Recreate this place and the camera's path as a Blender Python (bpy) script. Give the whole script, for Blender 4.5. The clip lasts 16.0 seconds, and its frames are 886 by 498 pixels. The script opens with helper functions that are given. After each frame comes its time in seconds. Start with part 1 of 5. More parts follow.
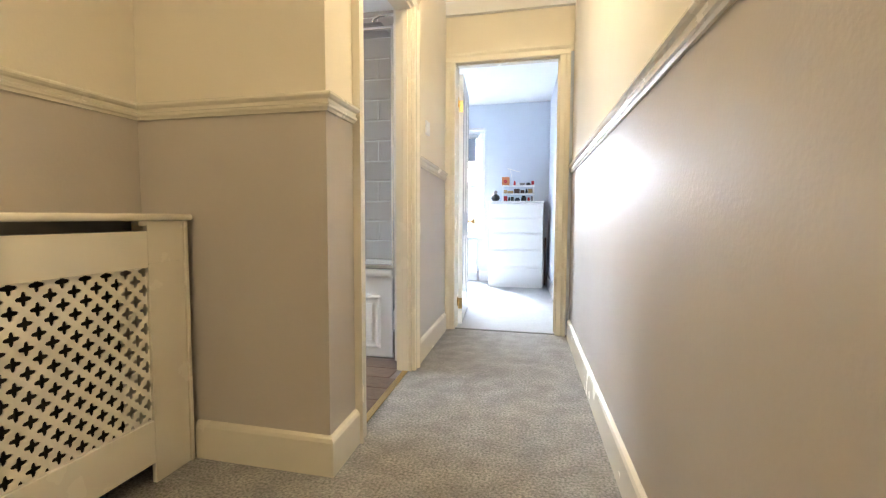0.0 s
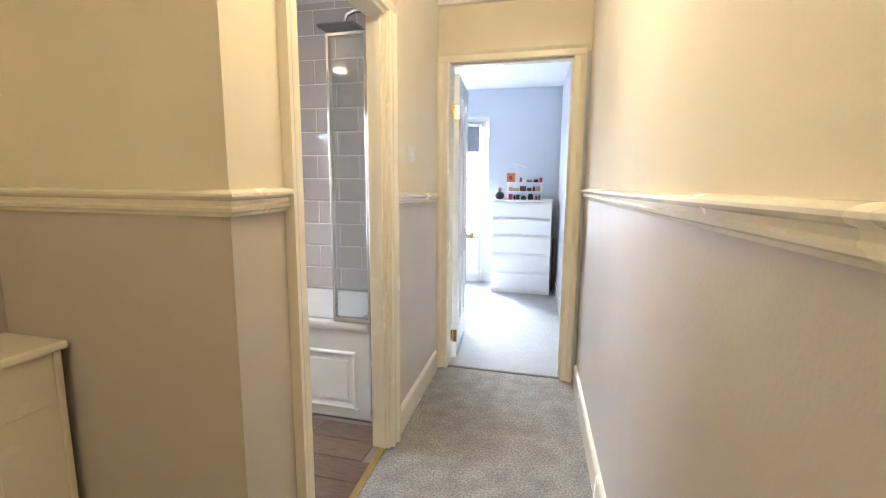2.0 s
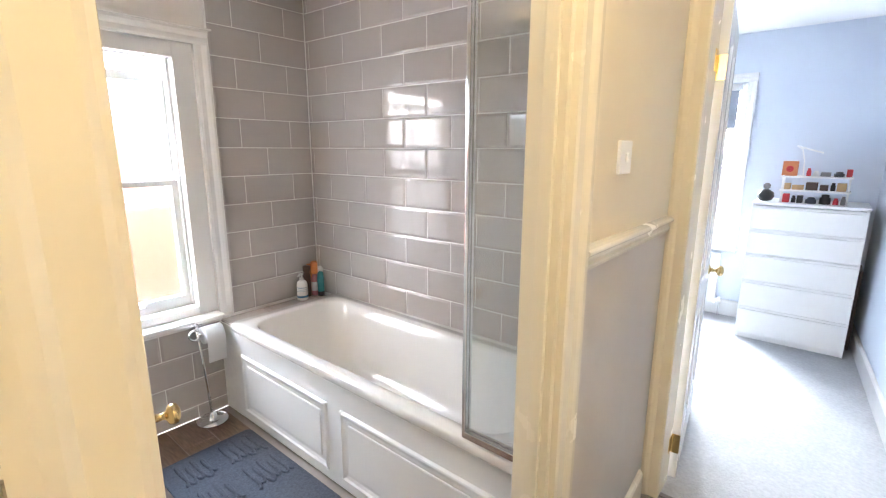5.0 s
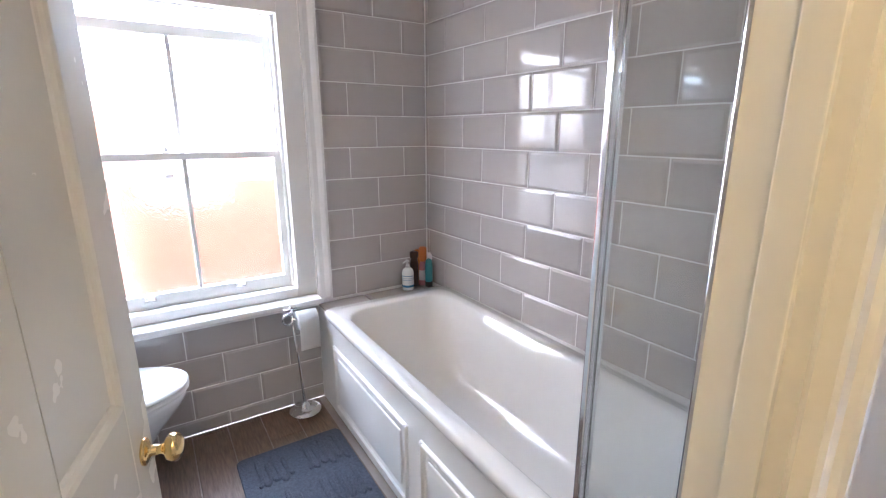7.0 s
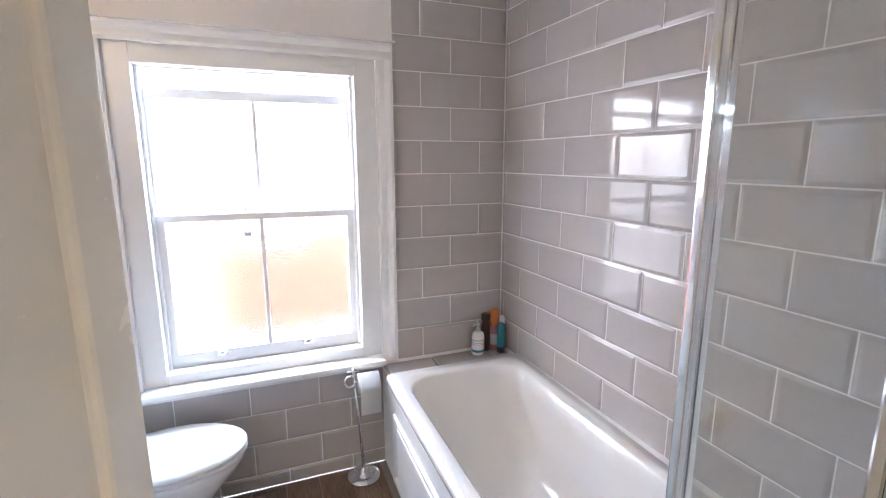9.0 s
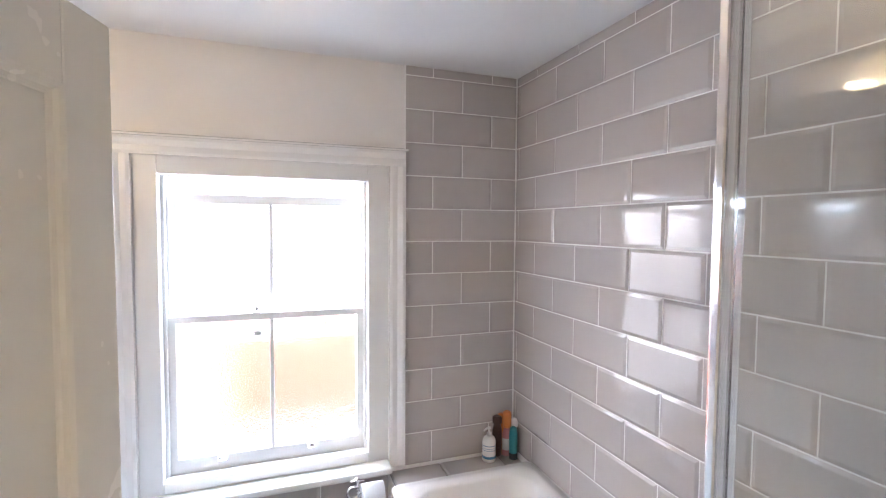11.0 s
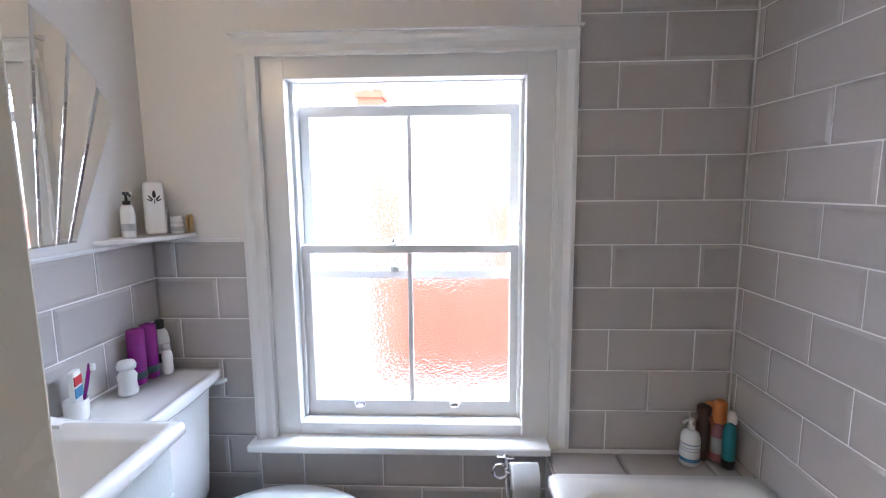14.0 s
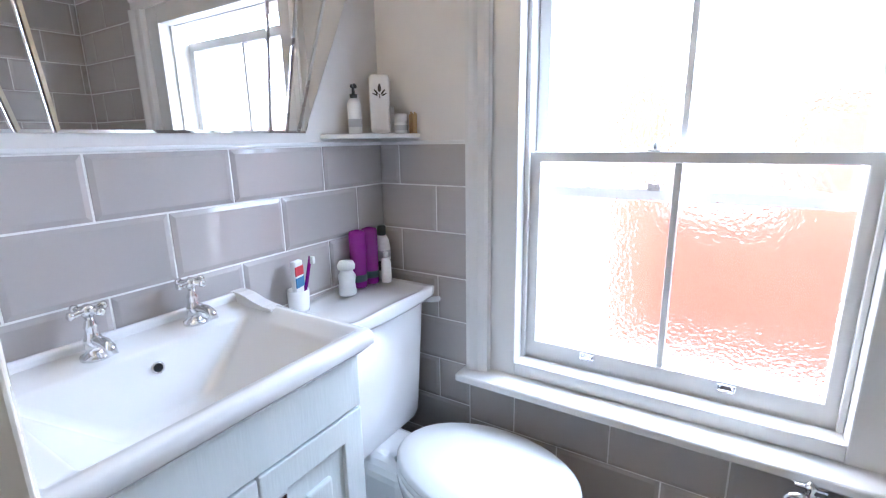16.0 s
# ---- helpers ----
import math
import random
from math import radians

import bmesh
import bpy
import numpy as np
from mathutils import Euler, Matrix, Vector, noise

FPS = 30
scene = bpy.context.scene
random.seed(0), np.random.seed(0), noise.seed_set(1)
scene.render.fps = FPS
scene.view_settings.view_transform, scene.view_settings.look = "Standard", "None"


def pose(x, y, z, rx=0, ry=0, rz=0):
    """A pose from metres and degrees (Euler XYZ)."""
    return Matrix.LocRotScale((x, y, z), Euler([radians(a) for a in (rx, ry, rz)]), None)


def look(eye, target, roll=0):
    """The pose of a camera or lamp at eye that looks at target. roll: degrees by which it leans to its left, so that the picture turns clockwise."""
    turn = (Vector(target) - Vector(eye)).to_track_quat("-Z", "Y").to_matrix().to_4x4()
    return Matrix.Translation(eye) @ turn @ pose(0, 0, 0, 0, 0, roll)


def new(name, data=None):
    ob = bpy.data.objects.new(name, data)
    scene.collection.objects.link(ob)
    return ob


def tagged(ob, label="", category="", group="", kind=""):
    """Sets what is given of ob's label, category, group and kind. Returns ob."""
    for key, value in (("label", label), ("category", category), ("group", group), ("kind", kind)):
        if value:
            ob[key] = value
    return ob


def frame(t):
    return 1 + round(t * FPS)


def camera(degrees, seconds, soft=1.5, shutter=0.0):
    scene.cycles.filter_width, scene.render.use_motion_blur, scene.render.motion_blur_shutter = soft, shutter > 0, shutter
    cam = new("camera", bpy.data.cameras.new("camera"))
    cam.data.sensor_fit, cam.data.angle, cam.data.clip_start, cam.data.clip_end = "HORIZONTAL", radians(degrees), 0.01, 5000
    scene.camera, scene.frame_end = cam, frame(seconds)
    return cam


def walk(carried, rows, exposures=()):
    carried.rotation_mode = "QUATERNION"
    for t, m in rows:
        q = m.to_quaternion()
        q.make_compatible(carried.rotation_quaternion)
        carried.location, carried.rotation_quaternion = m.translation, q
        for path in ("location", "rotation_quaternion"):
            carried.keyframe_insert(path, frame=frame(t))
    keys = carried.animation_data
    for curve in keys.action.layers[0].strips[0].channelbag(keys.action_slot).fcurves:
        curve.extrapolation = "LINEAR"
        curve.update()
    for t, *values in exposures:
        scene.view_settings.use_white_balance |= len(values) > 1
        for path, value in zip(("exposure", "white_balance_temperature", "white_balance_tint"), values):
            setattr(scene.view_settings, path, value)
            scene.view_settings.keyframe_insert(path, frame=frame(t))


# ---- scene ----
cam = camera(87.4, 16.0, soft=1.2)
PATH = [
    (0, (0.919, 0.666, 0.881), (0.446, 2.604, 0.742), 0.2),
    (0.5, (0.972, 0.807, 0.966), (0.488, 2.74, 0.797), 0.2),
    (1, (0.996, 0.916, 1.077), (0.506, 2.841, 0.844), 0.4),
    (1.5, (0.97, 1.054, 1.152), (0.473, 2.974, 0.895), 0.4),
    (2, (0.916, 1.176, 1.311), (0.41, 3.087, 1.01), 0.4),
    (2.5, (0.882, 1.322, 1.397), (0.346, 3.219, 1.063), 0.2),
    (3, (0.841, 1.496, 1.496), (0.201, 3.35, 1.102), 0.1),
    (3.5, (0.753, 1.733, 1.489), (-0.008, 3.538, 1.086), 0.0),
    (4, (0.674, 1.966, 1.456), (-0.205, 3.713, 1.036), 0.2),
    (4.5, (0.631, 2.144, 1.465), (-0.441, 3.779, 1.042), 0.2),
    (5, (0.548, 2.27, 1.454), (-0.706, 3.771, 1.033), 0.2),
    (5.2, (0.503, 2.321, 1.438), (-0.804, 3.777, 1.022), 0.2),
    (7.5, (0.231, 2.756, 1.383), (-1.479, 3.657, 0.87), -0.2),
    (8, (0.189, 2.821, 1.397), (-1.587, 3.582, 0.883), -0.2),
    (8.5, (0.152, 2.846, 1.455), (-1.651, 3.555, 0.961), -0.2),
    (9, (0.151, 2.848, 1.521), (-1.681, 3.557, 1.145), -0.1),
    (9.5, (0.15, 2.847, 1.583), (-1.702, 3.553, 1.317), -0.1),
    (10, (0.152, 2.849, 1.642), (-1.714, 3.55, 1.483), -0.0),
    (12.3, (-0.014, 2.903, 1.691), (-1.913, 3.526, 1.612), 0.4),
    (12.5, (-0.051, 2.903, 1.67), (-1.962, 3.487, 1.577), 0.2),
    (13, (-0.119, 2.999, 1.623), (-2.081, 3.364, 1.494), -0.2),
    (13.5, (-0.218, 3.043, 1.569), (-2.203, 3.174, 1.361), -0.4),
    (14, (-0.338, 3.029, 1.511), (-2.318, 2.952, 1.245), -0.5),
    (14.5, (-0.462, 3.015, 1.47), (-2.413, 2.709, 1.157), -0.7),
    (15, (-0.562, 2.979, 1.416), (-2.441, 2.399, 1.047), -1.0),
    (15.5, (-0.631, 2.952, 1.364), (-2.41, 2.146, 0.931), -0.9),
    (16, (-0.688, 2.964, 1.338), (-2.335, 1.928, 0.875), -1.0),
]
walk(cam, [(t, look(eye, target, roll)) for t, eye, target, roll in PATH], [(0.0, 3.8, 6000, 11), (2.0, 3.65, 6050, 12), (5.0, 3.75, 6150, 13), (7.5, 3.5, 5650, 17), (9.0, 3.6, 5750, 17), (10.0, 3.68, 5850, 17), (12.5, 3.65, 5750, 16), (13.2, 3.42, 5650, 16), (14.0, 2.98, 5600, 15), (15.0, 3.0, 5550, 14), (16.0, 3.1, 5500, 14)])

# ---- light ----
world = bpy.data.worlds.new("sky")
scene.world = world
world.use_nodes = True
wn = world.node_tree.nodes
sky = wn.new("ShaderNodeTexSky")
sky.sky_type, sky.sun_disc = "NISHITA", False
sky.sun_elevation, sky.sun_rotation, sky.air_density, sky.dust_density = radians(40), radians(200), 1.0, 3.0
haze = wn.new("ShaderNodeHueSaturation")
haze.inputs["Saturation"].default_value, haze.inputs["Value"].default_value = 0.2, 1.6
world.node_tree.links.new(sky.outputs[0], haze.inputs["Color"])
world.node_tree.links.new(haze.outputs[0], wn["Background"].inputs[0])
wn["Background"].inputs[1].default_value = 0.15


def lamp(name, kind, energy, colour, m, **more):
    data = bpy.data.lights.new(name, kind)
    data.energy, data.color = energy, colour
    for key, value in more.items():
        if key == "size":
            data.size = value
        elif key == "size_y":
            data.shape, data.size_y = "RECTANGLE", value
        elif key == "radius":
            data.shadow_soft_size = value
        elif key == "angle":
            data.angle = value
    ob = new(name, data)
    ob.matrix_basis = m
    return ob


lamp("overcast_sun", "SUN", 0.5, (1.0, 0.96, 0.90), look((0, 0, 10), (-6.0, 3.0, 2.0)), angle=radians(3))
# daylight in front of the two windows, outside the glass
lamp("bathroom_daylight", "AREA", 19, (0.74, 0.87, 1.0), look((-2.78, 3.30, 2.28), (-1.3, 2.05, 0.80)), size=1.9, size_y=1.1)
lamp("bedroom_daylight", "AREA", 52, (0.88, 0.94, 1.0), look((-0.66, 7.48, 2.0), (-0.75, 5.5, 0.45)), size=1.3, size_y=1.45)

# ---- materials ----


def material(name, colour, rough=0.5, metal=0.0, grain=0.0, grain_scale=60.0, bump=0.0, bump_scale=200.0, vary=0.0, coat=0.0, second=None, mottle=0.0, mottle_scale=3.0, stretch=None, rough_vary=0.0):
    m = bpy.data.materials.new(name)
    m.use_nodes = True
    nt = m.node_tree
    n, l = nt.nodes, nt.links
    b = n["Principled BSDF"]
    b.inputs["Roughness"].default_value, b.inputs["Metallic"].default_value = rough, metal
    b.inputs["Coat Weight"].default_value = coat
    b.inputs["Coat Roughness"].default_value = 0.06
    tex = n.new("ShaderNodeTexCoord")
    vec = tex.outputs["Object"]
    if stretch:
        mp = n.new("ShaderNodeMapping")
        mp.inputs["Scale"].default_value = stretch
        l.new(vec, mp.inputs["Vector"])
        vec = mp.outputs["Vector"]
    second = second or tuple(c * 0.8 for c in colour)

    def nz(scale, detail=4.0):
        t = n.new("ShaderNodeTexNoise")
        t.inputs["Scale"].default_value, t.inputs["Detail"].default_value = scale, detail
        l.new(vec, t.inputs["Vector"])
        return t.outputs["Fac"]

    def mix(fac, a, c, amount):
        mr = n.new("ShaderNodeMapRange")
        mr.inputs["From Min"].default_value, mr.inputs["From Max"].default_value = 0.3, 0.7
        mr.inputs["To Max"].default_value = amount
        l.new(fac, mr.inputs["Value"])
        x = n.new("ShaderNodeMix")
        x.data_type = "RGBA"
        l.new(mr.outputs["Result"], x.inputs[0])
        if isinstance(a, tuple):
            x.inputs[6].default_value = (*a, 1)
        else:
            l.new(a, x.inputs[6])
        x.inputs[7].default_value = (*c, 1)
        return x.outputs[2]

    col = colour
    if mottle:
        col = mix(nz(mottle_scale, 3.0), col, second, mottle)
    if grain:
        col = mix(nz(grain_scale), col, second, grain)
    if vary:
        oi = n.new("ShaderNodeObjectInfo")
        hs = n.new("ShaderNodeHueSaturation")
        mr = n.new("ShaderNodeMapRange")
        mr.inputs["To Min"].default_value, mr.inputs["To Max"].default_value = 1 - vary, 1 + vary
        l.new(oi.outputs["Random"], mr.inputs["Value"])
        l.new(mr.outputs["Result"], hs.inputs["Value"])
        if isinstance(col, tuple):
            hs.inputs["Color"].default_value = (*col, 1)
        else:
            l.new(col, hs.inputs["Color"])
        col = hs.outputs["Color"]
    if isinstance(col, tuple):
        b.inputs["Base Color"].default_value = (*col, 1)
    else:
        l.new(col, b.inputs["Base Color"])
    if rough_vary:
        mr = n.new("ShaderNodeMapRange")
        mr.inputs["To Min"].default_value, mr.inputs["To Max"].default_value = rough - rough_vary, rough + rough_vary
        l.new(nz(7.0), mr.inputs["Value"])
        l.new(mr.outputs["Result"], b.inputs["Roughness"])
    if bump:
        bp = n.new("ShaderNodeBump")
        bp.inputs["Strength"].default_value, bp.inputs["Distance"].default_value = bump, 0.004
        l.new(nz(bump_scale, 5.0), bp.inputs["Height"])
        l.new(bp.outputs["Normal"], b.inputs["Normal"])
    return m


CREAM = material("cream_wall_paint", (0.80, 0.74, 0.62), 0.85, bump=0.12, bump_scale=90, mottle=0.35, second=(0.72, 0.66, 0.55))
GREIGE = material("greige_satin_paint", (0.55, 0.505, 0.46), 0.53, bump=0.16, bump_scale=90, mottle=0.3, second=(0.49, 0.445, 0.40), rough_vary=0.08)
PALE = material("pale_wall_paint", (0.78, 0.755, 0.725), 0.55, bump=0.12, bump_scale=80, mottle=0.3, second=(0.73, 0.705, 0.675))
CEIL = material("ceiling_paint", (0.80, 0.80, 0.79), 0.7, bump=0.1, bump_scale=60, mottle=0.3, second=(0.75, 0.75, 0.75))
GLOSS = material("cream_gloss_woodwork", (0.82, 0.77, 0.65), 0.26, bump=0.06, bump_scale=30, mottle=0.25, mottle_scale=1.6, second=(0.79, 0.735, 0.61), rough_vary=0.05)
WHITEW = material("white_gloss_woodwork", (0.80, 0.79, 0.77), 0.24, bump=0.06, bump_scale=30, mottle=0.25, mottle_scale=1.6, second=(0.77, 0.76, 0.74), rough_vary=0.05)
BLUEW = material("pale_blue_wall_paint", (0.64, 0.69, 0.77), 0.6, bump=0.12, bump_scale=80, mottle=0.25, second=(0.60, 0.65, 0.73))
CARPET = material("grey_carpet", (0.56, 0.545, 0.53), 0.95, grain=0.85, grain_scale=105, second=(0.13, 0.125, 0.12), bump=1.0, bump_scale=120, mottle=0.45, mottle_scale=9)
CARPETB = material("pale_grey_carpet", (0.52, 0.53, 0.54), 0.95, grain=0.6, grain_scale=60, second=(0.36, 0.37, 0.38), bump=1.0, bump_scale=110, mottle=0.35, mottle_scale=7)
TILE = material("taupe_glazed_tile", (0.49, 0.455, 0.435), 0.075, vary=0.05, mottle=0.15, mottle_scale=5)
GROUT = material("white_grout", (0.86, 0.85, 0.83), 0.8, grain=0.25, grain_scale=40, bump=0.2, bump_scale=200)
PLANK = material("brown_wood_look_floor_tile", (0.23, 0.155, 0.115), 0.38, grain=0.9, grain_scale=14, second=(0.11, 0.07, 0.052), vary=0.18, stretch=(1.0, 9.0, 1.0), bump=0.15, bump_scale=40)
FGROUT = material("light_floor_grout", (0.34, 0.30, 0.27), 0.8, grain=0.4)
ENAMEL = material("white_bath_enamel", (0.82, 0.81, 0.79), 0.12, coat=0.5, mottle=0.1, second=(0.77, 0.76, 0.74))
CERAMIC = material("white_ceramic", (0.84, 0.84, 0.84), 0.10, coat=0.5, mottle=0.1, second=(0.8, 0.8, 0.8))
CHROME = material("polished_chrome", (0.78, 0.78, 0.79), 0.10, 1.0, rough_vary=0.04)
BRASS = material("polished_brass", (0.80, 0.60, 0.28), 0.18, 1.0, rough_vary=0.06)
# near-black base colour stands in for the shade inside the radiator cover
COVER_SHADE = material("painted_cover_shade", (0.05, 0.04, 0.03), 0.8, grain=0.3)
BLACK = material("black_plastic", (0.02, 0.02, 0.022), 0.35, grain=0.2)
PLASTIC = material("white_plastic", (0.80, 0.80, 0.79), 0.32, mottle=0.1)
LACQ = material("white_lacquer", (0.82, 0.82, 0.81), 0.3, mottle=0.15, second=(0.77, 0.77, 0.76))
VANITY = material("pale_painted_ash", (0.70, 0.75, 0.74), 0.38, grain=0.35, grain_scale=22, second=(0.63, 0.69, 0.68), stretch=(3.0, 3.0, 0.35), bump=0.2, bump_scale=60)
MATBLUE = material("slate_blue_towelling", (0.085, 0.098, 0.13), 0.95, grain=0.8, grain_scale=90, second=(0.04, 0.048, 0.068), bump=1.0, bump_scale=160, mottle=0.3)
PAPER = material("white_tissue_paper", (0.84, 0.83, 0.82), 0.9, bump=0.3, bump_scale=160, mottle=0.1)
BRICKM = material("orange_red_brick", (0.38, 0.125, 0.072), 0.85, grain=0.5, grain_scale=5, second=(0.29, 0.095, 0.055), vary=0.2, bump=0.6, bump_scale=120)
MORTAR = material("pale_mortar", (0.50, 0.46, 0.41), 0.9, grain=0.5)
BLINDM = material("grey_blind_fabric", (0.30, 0.33, 0.37), 0.9, bump=0.5, bump_scale=400, grain=0.3, grain_scale=200)
CARD = material("orange_card", (0.62, 0.22, 0.09), 0.6, mottle=0.3)
PURPLE = material("purple_plastic", (0.24, 0.012, 0.22), 0.25, mottle=0.2)
ORANGE = material("orange_plastic", (0.60, 0.20, 0.05), 0.3, mottle=0.2)
PINK = material("dusty_pink_plastic", (0.42, 0.17, 0.20), 0.3, mottle=0.2)
TEAL = material("teal_plastic", (0.03, 0.24, 0.28), 0.3, mottle=0.2)
BROWNB = material("dark_brown_plastic", (0.06, 0.03, 0.025), 0.3, mottle=0.2)
PRINT = material("dark_print", (0.05, 0.06, 0.09), 0.6, mottle=0.2)
BLUEP = material("blue_print", (0.05, 0.20, 0.38), 0.5, mottle=0.2)
REDP = material("red_print", (0.55, 0.03, 0.04), 0.5, mottle=0.2)
REED = material("pale_reed_sticks", (0.55, 0.36, 0.18), 0.7, grain=0.5)
LABELG = material("pale_grey_label", (0.52, 0.53, 0.55), 0.5, mottle=0.2)
GREYM = material("grey_felt", (0.25, 0.24, 0.24), 0.8, grain=0.5)


def glass_material(name, rough, relief=0.0, relief_scale=60.0, colour=(1, 1, 1), ior=1.45):
    m = material(name, colour, rough)
    b = m.node_tree.nodes["Principled BSDF"]
    b.inputs["Transmission Weight"].default_value = 1.0
    b.inputs["IOR"].default_value = ior
    if relief:
        n, l = m.node_tree.nodes, m.node_tree.links
        tex, vor, bp = n.new("ShaderNodeTexCoord"), n.new("ShaderNodeTexVoronoi"), n.new("ShaderNodeBump")
        vor.inputs["Scale"].default_value = relief_scale
        bp.inputs["Strength"].default_value, bp.inputs["Distance"].default_value = relief, 0.006
        l.new(tex.outputs["Object"], vor.inputs["Vector"])
        l.new(vor.outputs["Distance"], bp.inputs["Height"])
        l.new(bp.outputs["Normal"], b.inputs["Normal"])
    return m




def thin_glass(name, tint):
    """Clear flat glass: light goes straight through, and the surface mirrors by its angle."""
    m = bpy.data.materials.new(name)
    m.use_nodes = True
    n, l = m.node_tree.nodes, m.node_tree.links
    n.remove(n["Principled BSDF"])
    clear, gloss, fres, mix = n.new("ShaderNodeBsdfTransparent"), n.new("ShaderNodeBsdfGlossy"), n.new("ShaderNodeLayerWeight"), n.new("ShaderNodeMixShader")
    clear.inputs["Color"].default_value = (*tint, 1)
    gloss.inputs["Roughness"].default_value = 0.015
    power, scale = n.new("ShaderNodeMath"), n.new("ShaderNodeMath")
    power.operation, scale.operation = "POWER", "MULTIPLY_ADD"
    power.inputs[1].default_value, scale.inputs[1].default_value, scale.inputs[2].default_value = 5.0, 0.9, 0.05
    fres.inputs["Blend"].default_value = 0.5
    l.new(fres.outputs["Facing"], power.inputs[0])
    l.new(power.outputs[0], scale.inputs[0])
    l.new(scale.outputs[0], mix.inputs[0])
    l.new(clear.outputs[0], mix.inputs[1])
    l.new(gloss.outputs[0], mix.inputs[2])
    l.new(mix.outputs[0], n["Material Output"].inputs["Surface"])
    return m


CLEAR = thin_glass("clear_screen_glass", (0.955, 0.965, 0.96))
FROST = glass_material("frosted_window_glass", 0.15, 0.3, 95.0)
PANEB = glass_material("window_glass", 0.0)
MIRROR = material("mirror_silver", (0.90, 0.91, 0.91), 0.01, 1.0)
GLOW = material("warm_lamp_glass", (0.9, 0.8, 0.6), 0.3)
gb = GLOW.node_tree.nodes["Principled BSDF"]
gb.inputs["Emission Color"].default_value, gb.inputs["Emission Strength"].default_value = (1.0, 0.72, 0.38, 1), 5.0
GLOBE = material("glowing_globe_glass", (0.9, 0.85, 0.7), 0.3)
qb = GLOBE.node_tree.nodes["Principled BSDF"]
qb.inputs["Emission Color"].default_value, qb.inputs["Emission Strength"].default_value = (1.0, 0.78, 0.46, 1), 3.2

# ---- shapes ----


def box(lo, hi, bevel=0.0, seg=2):
    bm = bmesh.new()
    bmesh.ops.create_cube(bm, size=1)
    for v in bm.verts:
        v.co = Vector([lo[i] + (v.co[i] + 0.5) * (hi[i] - lo[i]) for i in range(3)])
    if bevel:
        bmesh.ops.bevel(bm, geom=bm.edges[:], offset=bevel, segments=seg, affect="EDGES", profile=0.5)
    return bm


def prism(poly, z0, z1, bevel=0.0):
    bm = bmesh.new()
    low = [bm.verts.new((x, y, z0)) for x, y in poly]
    top = [bm.verts.new((x, y, z1)) for x, y in poly]
    bm.faces.new(low[::-1])
    bm.faces.new(top)
    for i in range(len(poly)):
        j = (i + 1) % len(poly)
        bm.faces.new((low[i], low[j], top[j], top[i]))
    bmesh.ops.recalc_face_normals(bm, faces=bm.faces[:])
    if bevel:
        bmesh.ops.bevel(bm, geom=bm.edges[:], offset=bevel, segments=2, affect="EDGES", profile=0.5)
    return bm


def frame_ring(place, outer, inner, d0, d1, bevel=0.003):
    """A flat rectangular frame in one piece; place turns (along, up, depth) into a point; outer and inner are (u0, v0, u1, v1)."""
    bm = bmesh.new()
    loops = []
    for u0, v0, u1, v1 in (outer, inner):
        for d in (d0, d1):
            loops.append([bm.verts.new(place(u, v, d)) for u, v in ((u0, v0), (u1, v0), (u1, v1), (u0, v1))])
    o0, o1, i0, i1 = loops
    for k in range(4):
        n = (k + 1) % 4
        for a, b in ((o0, o1), (o1, i1), (i1, i0), (i0, o0)):
            bm.faces.new((a[k], a[n], b[n], b[k]))
    bmesh.ops.recalc_face_normals(bm, faces=bm.faces[:])
    bmesh.ops.bevel(bm, geom=[e for e in bm.edges if e.calc_face_angle(0) > 0.1], offset=bevel, segments=2, affect="EDGES", profile=0.5)
    return bm


def sweep(profile, a, b, out, up=(0, 0, 1)):
    """A moulding: the profile (distance out, height) drawn from a to b."""
    a, b, out, up = Vector(a), Vector(b), Vector(out).normalized(), Vector(up)
    bm = bmesh.new()
    ends = [[bm.verts.new(p + out * o + up * h) for o, h in profile] for p in (a, b)]
    bm.faces.new(ends[0])
    bm.faces.new(ends[1][::-1])
    n = len(profile)
    for i in range(n):
        bm.faces.new((ends[0][i], ends[1][i], ends[1][(i + 1) % n], ends[0][(i + 1) % n]))
    bmesh.ops.recalc_face_normals(bm, faces=bm.faces[:])
    return bm


def lathe(profile, at, seg=24, axis=None):
    """A turned shape from (radius, height) rows; axis: the way its height runs."""
    bm = bmesh.new()
    rings = []
    for r, h in profile:
        rings.append([bm.verts.new((max(r, 1e-4) * math.cos(k * math.tau / seg), max(r, 1e-4) * math.sin(k * math.tau / seg), h)) for k in range(seg)])
    for lo, hi in zip(rings, rings[1:]):
        for k in range(seg):
            bm.faces.new((lo[k], lo[(k + 1) % seg], hi[(k + 1) % seg], hi[k]))
    bm.faces.new(rings[0][::-1])
    bm.faces.new(rings[-1])
    for f in bm.faces:
        f.smooth = len(f.verts) == 4
    if axis:
        bm.transform(Vector((0, 0, 1)).rotation_difference(Vector(axis)).to_matrix().to_4x4())
    bm.transform(Matrix.Translation(at))
    return bm


